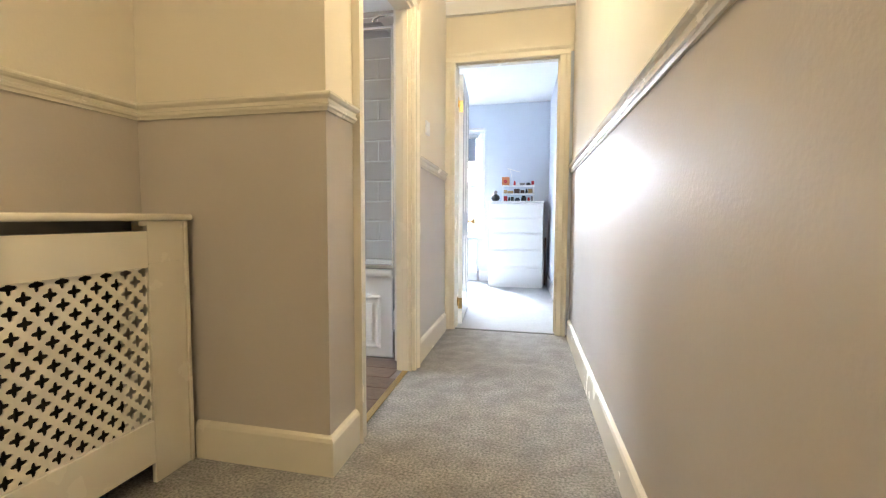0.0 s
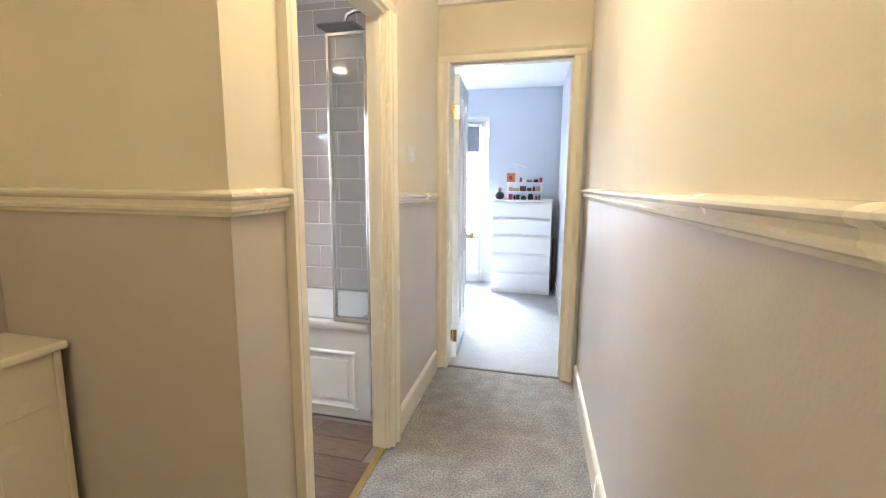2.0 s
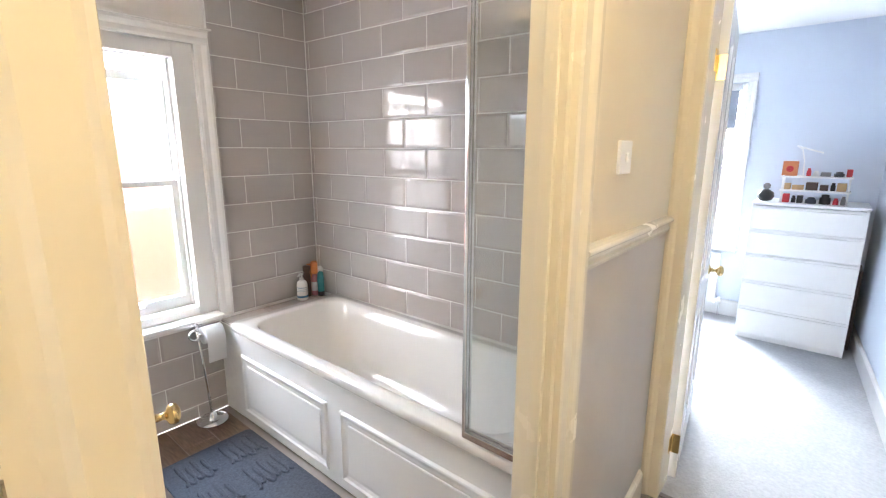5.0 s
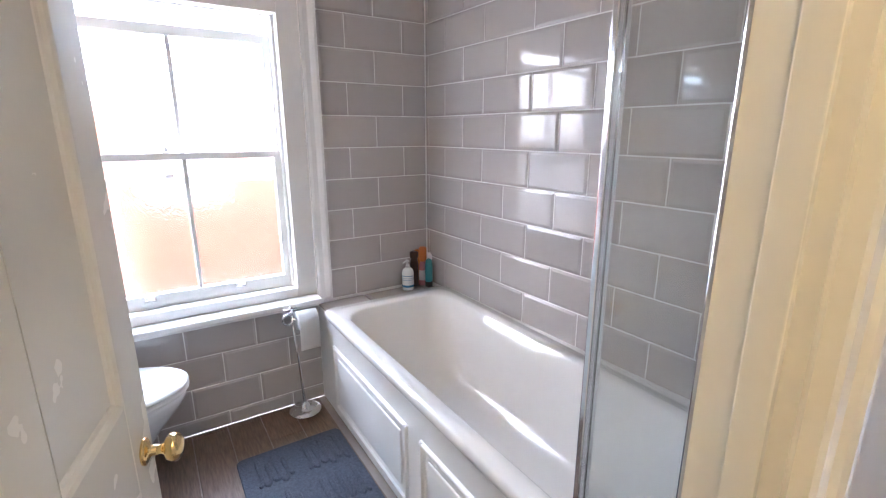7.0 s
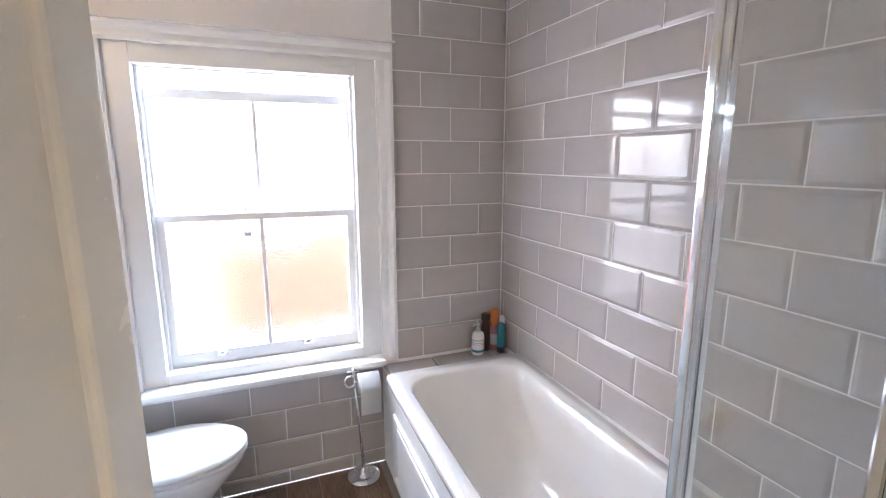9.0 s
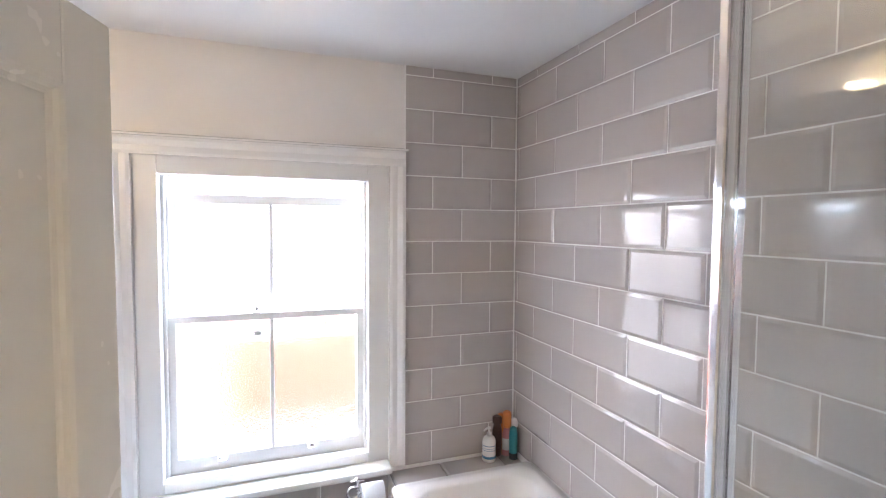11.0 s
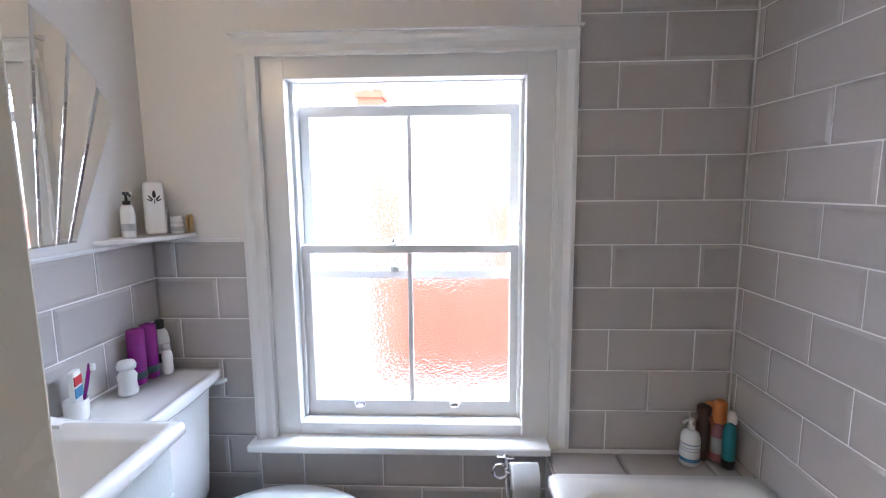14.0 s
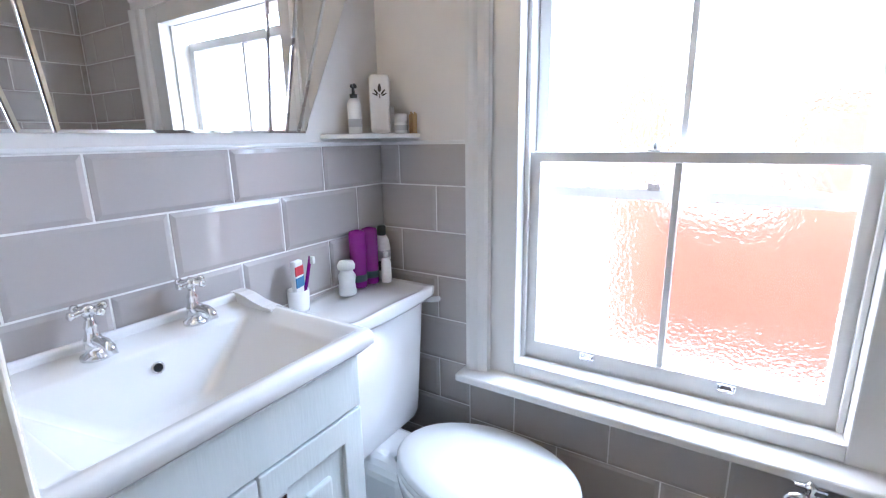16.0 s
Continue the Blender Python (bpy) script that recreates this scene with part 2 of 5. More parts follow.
def tube(points, radius, seg=10):
    bm = bmesh.new()
    pts = [Vector(p) for p in points]
    rings = []
    for i, p in enumerate(pts):
        d = (pts[min(i + 1, len(pts) - 1)] - pts[max(i - 1, 0)]).normalized()
        u = d.cross(Vector((0, 0, 1)))
        u = (u if u.length > 1e-3 else d.cross(Vector((1, 0, 0)))).normalized()
        w = d.cross(u)
        rings.append([bm.verts.new(p + radius * (u * math.cos(k * math.tau / seg) + w * math.sin(k * math.tau / seg))) for k in range(seg)])
    for lo, hi in zip(rings, rings[1:]):
        for k in range(seg):
            bm.faces.new((lo[k], lo[(k + 1) % seg], hi[(k + 1) % seg], hi[k])).smooth = True
    bm.faces.new(rings[0][::-1])
    bm.faces.new(rings[-1])
    bmesh.ops.recalc_face_normals(bm, faces=bm.faces[:])
    return bm


def joined(*bms):
    out = bmesh.new()
    for bm in bms:
        me = bpy.data.meshes.new("tmp")
        bm.to_mesh(me)
        bm.free()
        out.from_mesh(me)
        bpy.data.meshes.remove(me)
    return out


def arc(c, r, a0, a1, n, plane="xz"):
    pts = []
    for i in range(n + 1):
        a = radians(a0 + (a1 - a0) * i / n)
        p, q = r * math.cos(a), r * math.sin(a)
        pts.append((c[0] + p, c[1], c[2] + q) if plane == "xz" else (c[0] + p, c[1] + q, c[2]) if plane == "xy" else (c[0], c[1] + p, c[2] + q))
    return pts


def root_of(ob):
    while ob.parent:
        ob = ob.parent
    return ob


def part(name, bm, mat, parent=None, label="", cut=True):
    """One mesh object under a thing or a part; coordinates are the world's."""
    me = bpy.data.meshes.new(name)
    if parent is not None:
        bm.transform(root_of(parent).matrix_basis.inverted())
    bm.to_mesh(me)
    bm.free()
    me.materials.append(mat)
    ob = new(name, me)
    if parent is not None:
        ob.parent = parent
    if label:
        ob["label"] = label
    return ob


def thing(name, at, label, category, group="", turn=0):
    ob = new(name)
    ob.empty_display_size = 0.05
    ob.matrix_basis = pose(*at, 0, 0, turn)
    return tagged(ob, label, category, group)


def structure(name, bm, mat, label, category="wall"):
    return tagged(part(name, bm, mat), label, category, kind="structure")

# ---- the building ----
FLOOR_T, CEIL_Z, BED_CEIL, HALL_CEIL = -0.12, 2.42, 2.38, 2.62
WIN_X, LONG_Y, VAN_Y = -1.97, 4.01, 1.91


def left_x(y):
    return 0.13 - 0.05 * (y - 3.2)


def right_x(y):
    return 1.155 - 0.066 * (y - 2.157)


# floors
structure("floor_hall", prism([(-0.57, -0.8), (1.38, -0.8), (right_x(4.2) + 0.02, 4.2), (left_x(4.2) - 0.03, 4.2), (left_x(2.1) - 0.03, 2.1), (-0.57, 2.1)], FLOOR_T, 0), CARPET, "grey mottled cut-pile carpet on the landing floor", "floor")
structure("floor_bedroom", prism([(-2.6, 4.2), (0.98, 4.2), (0.98, 7.0), (-2.6, 7.0)], FLOOR_T, 0.004), CARPETB, "pale grey soft carpet over the bedroom floor", "floor")
floor_bath = structure("floor_bathroom", prism([(WIN_X, VAN_Y), (-0.69, VAN_Y), (-0.69, 2.18), (0.05, 2.18), (0.05, 2.36), (left_x(2.4) - 0.01, 2.36), (left_x(3.16) - 0.01, 3.16), (0.05, 3.3), (0.0, LONG_Y), (WIN_X, LONG_Y)], FLOOR_T, -0.006), FGROUT, "brown wood-look plank tiles on the bathroom floor", "floor")

# ceilings
structure("ceiling_bathroom", joined(box((WIN_X - 0.3, VAN_Y - 0.1, CEIL_Z), (-0.6, LONG_Y + 0.1, CEIL_Z + 0.1)), box((-0.6, 2.12, CEIL_Z), (0.06, LONG_Y + 0.1, CEIL_Z + 0.1))), CEIL, "plain white painted bathroom ceiling", "ceiling")
structure("ceiling_hall", box((-0.7, -0.9, 2.56), (1.5, 4.15, HALL_CEIL)), CEIL, "plain white painted landing ceiling", "ceiling")
structure("ceiling_bedroom", box((-2.7, 4.15, BED_CEIL), (1.2, 7.3, BED_CEIL + 0.1)), CEIL, "plain white painted bedroom ceiling", "ceiling")

# hall walls: greige below the dado rail, cream above
DADO = 1.24


def hall_wall(name, poly, label, dado=DADO):
    low = structure(name, prism(poly, 0, dado), GREIGE, label + " with greige satin paint below the dado")
    part("upper_wall", prism(poly, dado, HALL_CEIL), CREAM, low, "cream painted upper wall")
    return low


hall_wall("wall_hall_right", [(right_x(-0.8), -0.8), (right_x(4.2), 4.2), (right_x(4.2) + 0.12, 4.2), (right_x(-0.8) + 0.12, -0.8)], "long landing wall", 1.232)
hall_wall("wall_hall_left", [(-0.56, -0.8), (-0.56, 2.06), (-0.68, 2.06), (-0.68, -0.8)], "recessed landing wall behind the radiator cover")
hall_wall("wall_hall_back", [(-0.68, -0.8), (1.45, -0.8), (1.45, -0.92), (-0.68, -0.92)], "landing end wall")
hall_wall("wall_projection", [(-0.68, 2.06), (left_x(2.06), 2.06), (left_x(2.36), 2.36), (0.05, 2.36), (0.05, 2.18), (-0.68, 2.18)], "projecting landing wall beside the bathroom door")
hall_wall("wall_hall_far", [(left_x(3.16), 3.16), (left_x(4.2), 4.2), (0.05, 4.2), (0.05, 3.16)], "short landing wall between two doorways", 1.18)
structure("wall_over_bathroom_door", prism([(left_x(2.40), 2.40), (left_x(3.16), 3.16), (0.06, 3.16), (0.06, 2.40)], 2.03, HALL_CEIL), CREAM, "cream painted wall over the bathroom doorway")

# wall between hall and bedroom, with the bedroom doorway
BD0, BD1, BDH = 0.156, 0.92, 2.038
structure("wall_bedroom_door_left", box((-2.6, 4.20, 0), (BD0 - 0.03, 4.31, BED_CEIL)), BLUEW, "pale blue bedroom wall beside the doorway")
structure("wall_bedroom_door_right", box((BD1 + 0.03, 4.20, 0), (1.25, 4.31, BED_CEIL)), BLUEW, "pale blue wall strip beside the doorway")
structure("wall_over_bedroom_door", box((-0.1, 4.188, BDH + 0.03), (1.2, 4.31, HALL_CEIL)), CREAM, "cream painted wall over the bedroom doorway")

# bathroom walls
wall_window = structure("wall_window", joined(
    box((WIN_X - 0.25, VAN_Y - 0.1, 0), (WIN_X, 2.33, CEIL_Z)), box((WIN_X - 0.25, 3.35, 0), (WIN_X, LONG_Y + 0.1, CEIL_Z)),
    box((WIN_X - 0.25, 2.33, 0), (WIN_X, 3.35, 0.50)), box((WIN_X - 0.25, 2.33, 1.97), (WIN_X, 3.35, CEIL_Z))), PALE, "off-white bathroom wall around the sash window, tiled below")
LONG_SLOPE = 0.03


def long_y(x):
    return 4.0 + LONG_SLOPE * (x - WIN_X)


wall_long = structure("wall_long", prism([(WIN_X, long_y(WIN_X)), (0.02, long_y(0.02)), (0.02, 4.2), (WIN_X, 4.2)], 0, CEIL_Z), GROUT, "bathroom wall tiled full height in taupe metro tiles")
wall_vanity = structure("wall_vanity", box((WIN_X, VAN_Y - 0.12, 0), (-0.68, VAN_Y, CEIL_Z)), PALE, "off-white bathroom wall with taupe tiles below")
structure("wall_bathroom_near", box((-0.69, VAN_Y - 0.1, 0), (-0.681, 2.18, CEIL_Z)), PALE, "off-white bathroom wall beside the basin")
structure("wall_bathroom_behind_door", box((-0.69, 2.18, 0), (0.05, 2.19, CEIL_Z)), PALE, "off-white bathroom wall behind the open door")
structure("wall_bathroom_end", box((-0.025, 3.30, 0), (0.048, LONG_Y + 0.1, CEIL_Z)), PALE, "off-white bathroom wall at the end of the bath")
structure("wall_over_door_inside", box((0.042, 2.19, 2.03), (0.05, 3.22, CEIL_Z)), PALE, "off-white bathroom wall over the doorway")

# bedroom walls
structure("wall_bedroom_right", prism([(right_x(4.31), 4.31), (0.815, 6.95), (0.95, 6.95), (right_x(4.31) + 0.14, 4.31)], 0, BED_CEIL), BLUEW, "pale blue bedroom side wall")
structure("wall_bedroom_back", joined(box((-2.6, 6.95, 0), (-1.12, 7.15, BED_CEIL)), box((-0.09, 6.95, 0), (0.95, 7.15, BED_CEIL)),
                                     box((-1.12, 6.95, 0), (-0.09, 7.15, 0.60)), box((-1.12, 6.95, 2.0), (-0.09, 7.15, BED_CEIL))), BLUEW, "pale blue bedroom wall with the window")
structure("wall_bedroom_left", box((-2.72, 4.2, 0), (-2.6, 7.15, BED_CEIL)), BLUEW, "pale blue bedroom wall far from the door")

# skirting boards


def mitred(profile, pts, z):
    """A moulding along a bent line, on its right-hand side, with mitred corners."""
    pts = [Vector((x, y, 0)) for x, y in pts]
    norms = [Vector(((b - a).y, -(b - a).x, 0)).normalized() for a, b in zip(pts, pts[1:])]
    bm = bmesh.new()
    rows = []
    for i, p in enumerate(pts):
        a, b = norms[max(i - 1, 0)], norms[min(i, len(norms) - 1)]
        m = (a + b) / (1 + a.dot(b))
        rows.append([bm.verts.new(p + m * o + Vector((0, 0, z + h))) for o, h in profile])
    for lo, hi in zip(rows, rows[1:]):
        for k in range(len(profile)):
            bm.faces.new((lo[k], hi[k], hi[(k + 1) % len(profile)], lo[(k + 1) % len(profile)]))
    bm.faces.new(rows[0])
    bm.faces.new(rows[-1][::-1])
    bmesh.ops.recalc_face_normals(bm, faces=bm.faces[:])
    return bm


SKIRT = [(0, 0), (0.018, 0), (0.018, 0.118), (0.013, 0.130), (0.006, 0.136), (0, 0.138)]


def trim(name, profile, a, b, out, mat, label, category="trim"):
    return structure(name, sweep(profile, a, b, out), mat, label, category)


trim("baseboard", SKIRT, (right_x(-0.8), -0.8, 0), (right_x(4.13), 4.13, 0), (-1, -0.05, 0), GLOSS, "cream gloss skirting board along the landing", "baseboard")
structure("baseboard", mitred(SKIRT, [(-0.34, 2.06), (left_x(2.06), 2.06), (left_x(2.285), 2.285)], 0), GLOSS, "cream gloss skirting board round the projecting wall", "baseboard")
trim("baseboard", SKIRT, (left_x(3.245), 3.245, 0), (left_x(4.12), 4.12, 0), (1, 0.05, 0), GLOSS, "cream gloss skirting board between two doorways", "baseboard")
trim("baseboard", SKIRT, (right_x(4.31) - 0.001, 4.33, 0.004), (0.815, 6.95, 0.004), (-1, -0.07, 0), WHITEW, "white skirting board along the bedroom wall", "baseboard")
trim("baseboard", SKIRT, (-2.6, 6.95, 0.004), (0.8, 6.95, 0.004), (0, -1, 0), WHITEW, "white skirting board below the bedroom window", "baseboard")

# dado rails
RAIL = [(0, -0.020), (0.008, -0.020), (0.012, -0.012), (0.018, -0.008), (0.020, 0.000), (0.013, 0.005), (0.015, 0.016), (0.024, 0.020), (0.030, 0.026), (0.030, 0.032), (0.025, 0.037), (0.015, 0.040), (0, 0.041)]
trim("dado_rail", RAIL, (right_x(-0.8), -0.8, 1.293), (right_x(4.14), 4.14, 1.213), (-1, -0.05, 0), GLOSS, "cream gloss dado rail along the landing")
structure("dado_rail", mitred(RAIL, [(-0.56, -0.8), (-0.56, 2.06), (left_x(2.06), 2.06), (left_x(2.30), 2.30)], 1.242), GLOSS, "cream gloss dado rail round the projecting wall", "trim")
trim("dado_rail", RAIL, (left_x(3.245), 3.245, 1.198), (left_x(4.12), 4.12, 1.172), (1, 0.05, 0), GLOSS, "cream gloss dado rail between two doorways")

# door casings
ARCH = [(0, 0), (0.016, 0.0), (0.02, 0.008), (0.02, 0.04), (0.026, 0.05), (0.03, 0.062), (0.03, 0.078), (0, 0.078)]


def casing(name, corners, out, mat, label, jamb):
    """Architrave round an opening: a foot, two heads, the other foot, inner edge given; and the jamb lining."""
    ob = new(name)
    tagged(ob, label, "door frame", kind="structure")
    a, b, h, z0 = corners
    a, b = Vector((*a, 0)), Vector((*b, 0))
    side = (b - a).normalized()
    part("architrave", sweep(ARCH, (a.x, a.y, z0), (a.x, a.y, h), out, -side), mat, ob)
    part("architrave", sweep(ARCH, (b.x, b.y, z0), (b.x, b.y, h), out, side), mat, ob)
    p, q = a - side * 0.078, b + side * 0.078
    part("architrave", sweep(ARCH, (p.x, p.y, h), (q.x, q.y, h), out, (0, 0, 1)), mat, ob)
    for bm in jamb:
        part("jamb", bm, mat, ob)
    return ob


lx0, lx1 = left_x(2.36), left_x(3.16)
bath_frame = casing("door_frame_bathroom", ((lx0, 2.363), (lx1, 3.155), 2.02, 0), (1, 0.05, 0), GLOSS, "cream gloss door frame of the bathroom doorway", [
    prism([(lx0, 2.361), (0.045, 2.361), (0.045, 2.380), (lx0 - 0.002, 2.374)], 0, 2.03),
    prism([(lx1, 3.159), (0.045, 3.159), (0.045, 3.138), (lx1, 3.138)], 0, 2.03),
    prism([(lx0, 2.38), (lx1, 3.138), (0.045, 3.138), (0.045, 2.38)], 2.0, 2.03)])
part("stop", box((0.085, 3.126, 0), (0.115, 3.138, 2.0), 0.002), GLOSS, bath_frame)
bed_frame = casing("door_frame_bedroom", ((BD0, 4.187), (BD1, 4.187), BDH, 0), (0, -1, 0), GLOSS, "cream gloss door frame of the bedroom doorway", [
    box((BD0 - 0.03, 4.19, 0), (BD0, 4.315, BDH)), box((BD1, 4.19, 0), (BD1 + 0.03, 4.315, BDH)), box((BD0 - 0.03, 4.19, BDH), (BD1 + 0.03, 4.315, BDH + 0.03))])
for z in (0.20, 1.775):
    part("hinge_leaf", box((BD0, 4.268, z - 0.038), (BD0 + 0.003, 4.31, z + 0.038), 0.001), BRASS, bed_frame, "small brass hinge leaf")
part("stop", box((BD1 - 0.012, 4.24, 0), (BD1, 4.27, BDH), 0.002), GLOSS, bed_frame)
part("stop", box((BD0, 4.205, BDH - 0.012), (BD1, 4.235, BDH), 0.002), GLOSS, bed_frame)
tagged(part("threshold_strip", prism([(lx0 - 0.05, 2.382), (lx0 - 0.018, 2.382), (lx1 - 0.018, 3.135), (lx1 - 0.05, 3.135)], -0.004, 0.006, 0.002), BRASS), "brass threshold strip between carpet and bathroom floor", "threshold", kind="structure")
tagged(part("threshold_strip", box((BD0, 4.19, -0.002), (BD1, 4.215, 0.006), 0.003), GREYM), "dull grey threshold strip at the bedroom carpet", "threshold", kind="structure")

# ---- bathroom ----


def panel_door(name, hinge, turn, width, height, mat, label, knob_z, hinges, flip=1):
    """A four-panel door; its leaf runs along +x from the hinge before it is turned."""
    ob = thing(name, (hinge[0], hinge[1], 0.006), label, "door", turn=turn)
    m = ob.matrix_basis.copy()

    def put(nm, bm, mt, par, lab=""):
        bm.transform(m)
        return part(nm, bm, mt, par, lab)

    t = 0.02
    st, mid, rails = 0.105, width / 2, (0.0, 0.21, 0.72, 0.90, height - 0.12, height)
    put("stile", box((0, -t, 0), (st, t, height), 0.003), mat, ob)
    put("stile", box((width - st, -t, 0), (width, t, height), 0.003), mat, ob)
    put("stile", box((mid - 0.05, -t, rails[1]), (mid + 0.05, t, rails[2]), 0.003), mat, ob)
    put("stile", box((mid - 0.05, -t, rails[3]), (mid + 0.05, t, rails[4]), 0.003), mat, ob)
    for z0, z1 in ((rails[0], rails[1]), (rails[2], rails[3]), (rails[4], rails[5])):
        put("rail", box((st, -t, z0), (width - st, t, z1), 0.003), mat, ob)
    for z0, z1 in ((rails[1], rails[2]), (rails[3], rails[4])):
        for x0, x1 in ((st, mid - 0.05), (mid + 0.05, width - st)):
            put("panel", box((x0, -0.007, z0), (x1, 0.007, z1)), mat, ob)
            prof = [(0, 0), (0.013, 0), (0.010, 0.006), (0.004, 0.010), (0.002, 0.016), (0, 0.018)]
            for s in (-1, 1):
                y = 0.007 * s
                put("moulding", joined(sweep(prof, (x0, y, z0), (x1, y, z0), (0, s, 0), (0, 0, 1)), sweep(prof, (x0, y, z1), (x1, y, z1), (0, s, 0), (0, 0, -1)),
                                       sweep(prof, (x0, y, z0), (x0, y, z1), (0, s, 0), (1, 0, 0)), sweep(prof, (x1, y, z0), (x1, y, z1), (0, s, 0), (-1, 0, 0))), mat, ob)
    for s in (-1, 1):
        k = put("knob", lathe([(0.026, 0), (0.027, 0.004), (0.02, 0.008), (0.011, 0.012), (0.009, 0.03), (0.012, 0.036), (0.024, 0.042), (0.028, 0.052), (0.026, 0.062), (0.015, 0.069), (0.003, 0.071)], (width - 0.055, s * t, knob_z), 24, (0, s, 0)), BRASS, ob, "round brass door knob")
    for z in hinges:
        put("hinge", joined(box((-0.004, -t, z - 0.045), (0.001, t, z + 0.045)), lathe([(0.006, -0.047), (0.006, 0.047)], (-0.004, flip * (t + 0.004), z), 10)), BRASS, ob, "small brass hinge")
    return ob


panel_door("door_bathroom", (0.0, 2.402), 180 - 14.6, 0.79, 1.99, GLOSS, "cream painted four-panel bathroom door standing open", 0.77, (0.25, 1.72), -1)
panel_door("door_bedroom", (0.163, 4.345), 97, 0.71, 2.0, WHITEW, "white painted four-panel bedroom door standing open", 0.83, (0.17, 1.75), 1)

# sash window of the bathroom
W0, W1 = 2.33, 3.35
win = tagged(new("window_bathroom"), "white wooden sash window with frosted panes", "window", kind="structure")
AX = [(0, 0), (0.012, 0), (0.016, 0.012), (0.016, 0.034), (0.024, 0.044), (0.03, 0.056), (0.03, 0.068), (0, 0.068)]
part("architrave", sweep(AX, (WIN_X, W0, 0.56), (WIN_X, W0, 1.955), (1, 0, 0), (0, -1, 0)), WHITEW, win)
part("architrave", sweep(AX, (WIN_X, W1, 0.56), (WIN_X, W1, 1.955), (1, 0, 0), (0, 1, 0)), WHITEW, win)
part("architrave", sweep(AX, (WIN_X, W0 - 0.068, 1.955), (WIN_X, W1 + 0.068, 1.955), (1, 0, 0), (0, 0, 1)), WHITEW, win)
part("architrave", sweep([(0, 0), (0.045, 0), (0.045, 0.008), (0.02, 0.014), (0, 0.016)], (WIN_X, W0 - 0.08, 2.023), (WIN_X, W1 + 0.08, 2.023), (1, 0, 0), (0, 0, 1)), WHITEW, win)
O0, O1, OT, OB = 2.415, 3.255, 1.885, 0.60
for lo, hi in (((-2.05, W0 - 0.01, 0.55), (-1.985, O0, 1.965)), ((-2.05, O1, 0.55), (-1.985, W1 + 0.01, 1.965)), ((-2.05, O0, OT), (-1.985, O1, 1.965))):
    part("frame", box(lo, hi, 0.003), WHITEW, win)
for lo, hi in (((-2.17, O0 - 0.03, 0.55), (-2.05, O0 + 0.004, 1.93)), ((-2.17, O1 - 0.004, 0.55), (-2.05, O1 + 0.03, 1.93)), ((-2.17, O0 - 0.03, OT - 0.004), (-2.05, O1 + 0.03, 1.93)), ((-2.19, O0 - 0.03, 0.53), (-2.052, O1 + 0.03, OB))):
    part("frame", box(lo, hi, 0.003), WHITEW, win)
for y, s in ((O0, 1), (O1, -1)):
    part("bead", box((-2.052, min(y, y + s * 0.014), OB), (-2.038, max(y, y + s * 0.014), OT), 0.003), WHITEW, win)


def sash(x, z0, z1, bottom, top, side):
    a, b = O0 + 0.006, O1 - 0.006
    s = part("sash", frame_ring(lambda u, v, d: (d, u, v), (a, z0, b, z1), (a + side, z0 + bottom, b - side, z1 - top), x - 0.022, x + 0.018), WHITEW, win, "white sash frame")
    mid = (a + b) / 2
    part("glazing_bar", box((x - 0.016, mid - 0.009, z0 + bottom), (x + 0.014, mid + 0.009, z1 - top), 0.003), WHITEW, s)
    for p, q in ((a + side, mid - 0.009), (mid + 0.009, b - side)):
        g = part("pane", box((x - 0.004, p - 0.003, z0 + bottom - 0.003), (x, q + 0.003, z1 - top + 0.003)), FROST, s, "frosted glass pane")
        g.visible_shadow = False
    return s


sash(-2.135, 1.155, 1.815, 0.035, 0.04, 0.036)
low_sash = sash(-2.075, 0.605, 1.295, 0.075, 0.03, 0.036)
for y in (2.63, 3.005):
    part("sash_lift", joined(box((-2.057, y - 0.022, 0.655), (-2.052, y + 0.022, 0.675), 0.002), tube([(-2.052, y - 0.016, 0.66), (-2.035, y - 0.014, 0.664), (-2.032, y, 0.666), (-2.035, y + 0.014, 0.664), (-2.052, y + 0.016, 0.66)], 0.004)), CHROME, low_sash, "small metal sash lift")
part("sash_lock", joined(box((-2.10, 2.755, 1.295), (-2.06, 2.79, 1.302), 0.002), lathe([(0.01, 0), (0.009, 0.012), (0.003, 0.02)], (-2.08, 2.772, 1.302), 12)), CHROME, low_sash, "small metal sash catch")
part("sash_stop", joined(box((-2.118, 2.755, 1.185), (-2.108, 2.79, 1.205), 0.002)), CHROME, low_sash, "small metal stop")
part("frame", box((-2.05, O0 - 0.0, 0.576), (-1.985, O1 + 0.0, 0.622), 0.004), WHITEW, win)
part("window_sill", joined(box((-2.05, W0 - 0.09, 0.548), (-1.895, W1 + 0.0, 0.576), 0.008, 3), box((-1.97, W0 - 0.08, 0.53), (-1.925, W1 - 0.01, 0.549), 0.004)), WHITEW, win, "white gloss window sill")

# bath with its panel, tiled ledge and screen
BX0, BX1, BY0, BY1, BZ = -1.792, -0.055, 3.315, 3.998, 0.558
bath = thing("bath", (-0.94, 3.66, 0), "white enamel bath with a white panelled side", "bath")


def rounded(x0, x1, y0, y1, r, n=6):
    pts = []
    for cx, cy, a0 in ((x1 - r, y1 - r, 0), (x0 + r, y1 - r, 90), (x0 + r, y0 + r, 180), (x1 - r, y0 + r, 270)):
        for i in range(n + 1):
            a = radians(a0 + 90 * i / n)
            pts.append((cx + r * math.cos(a), cy + r * math.sin(a)))
    return pts


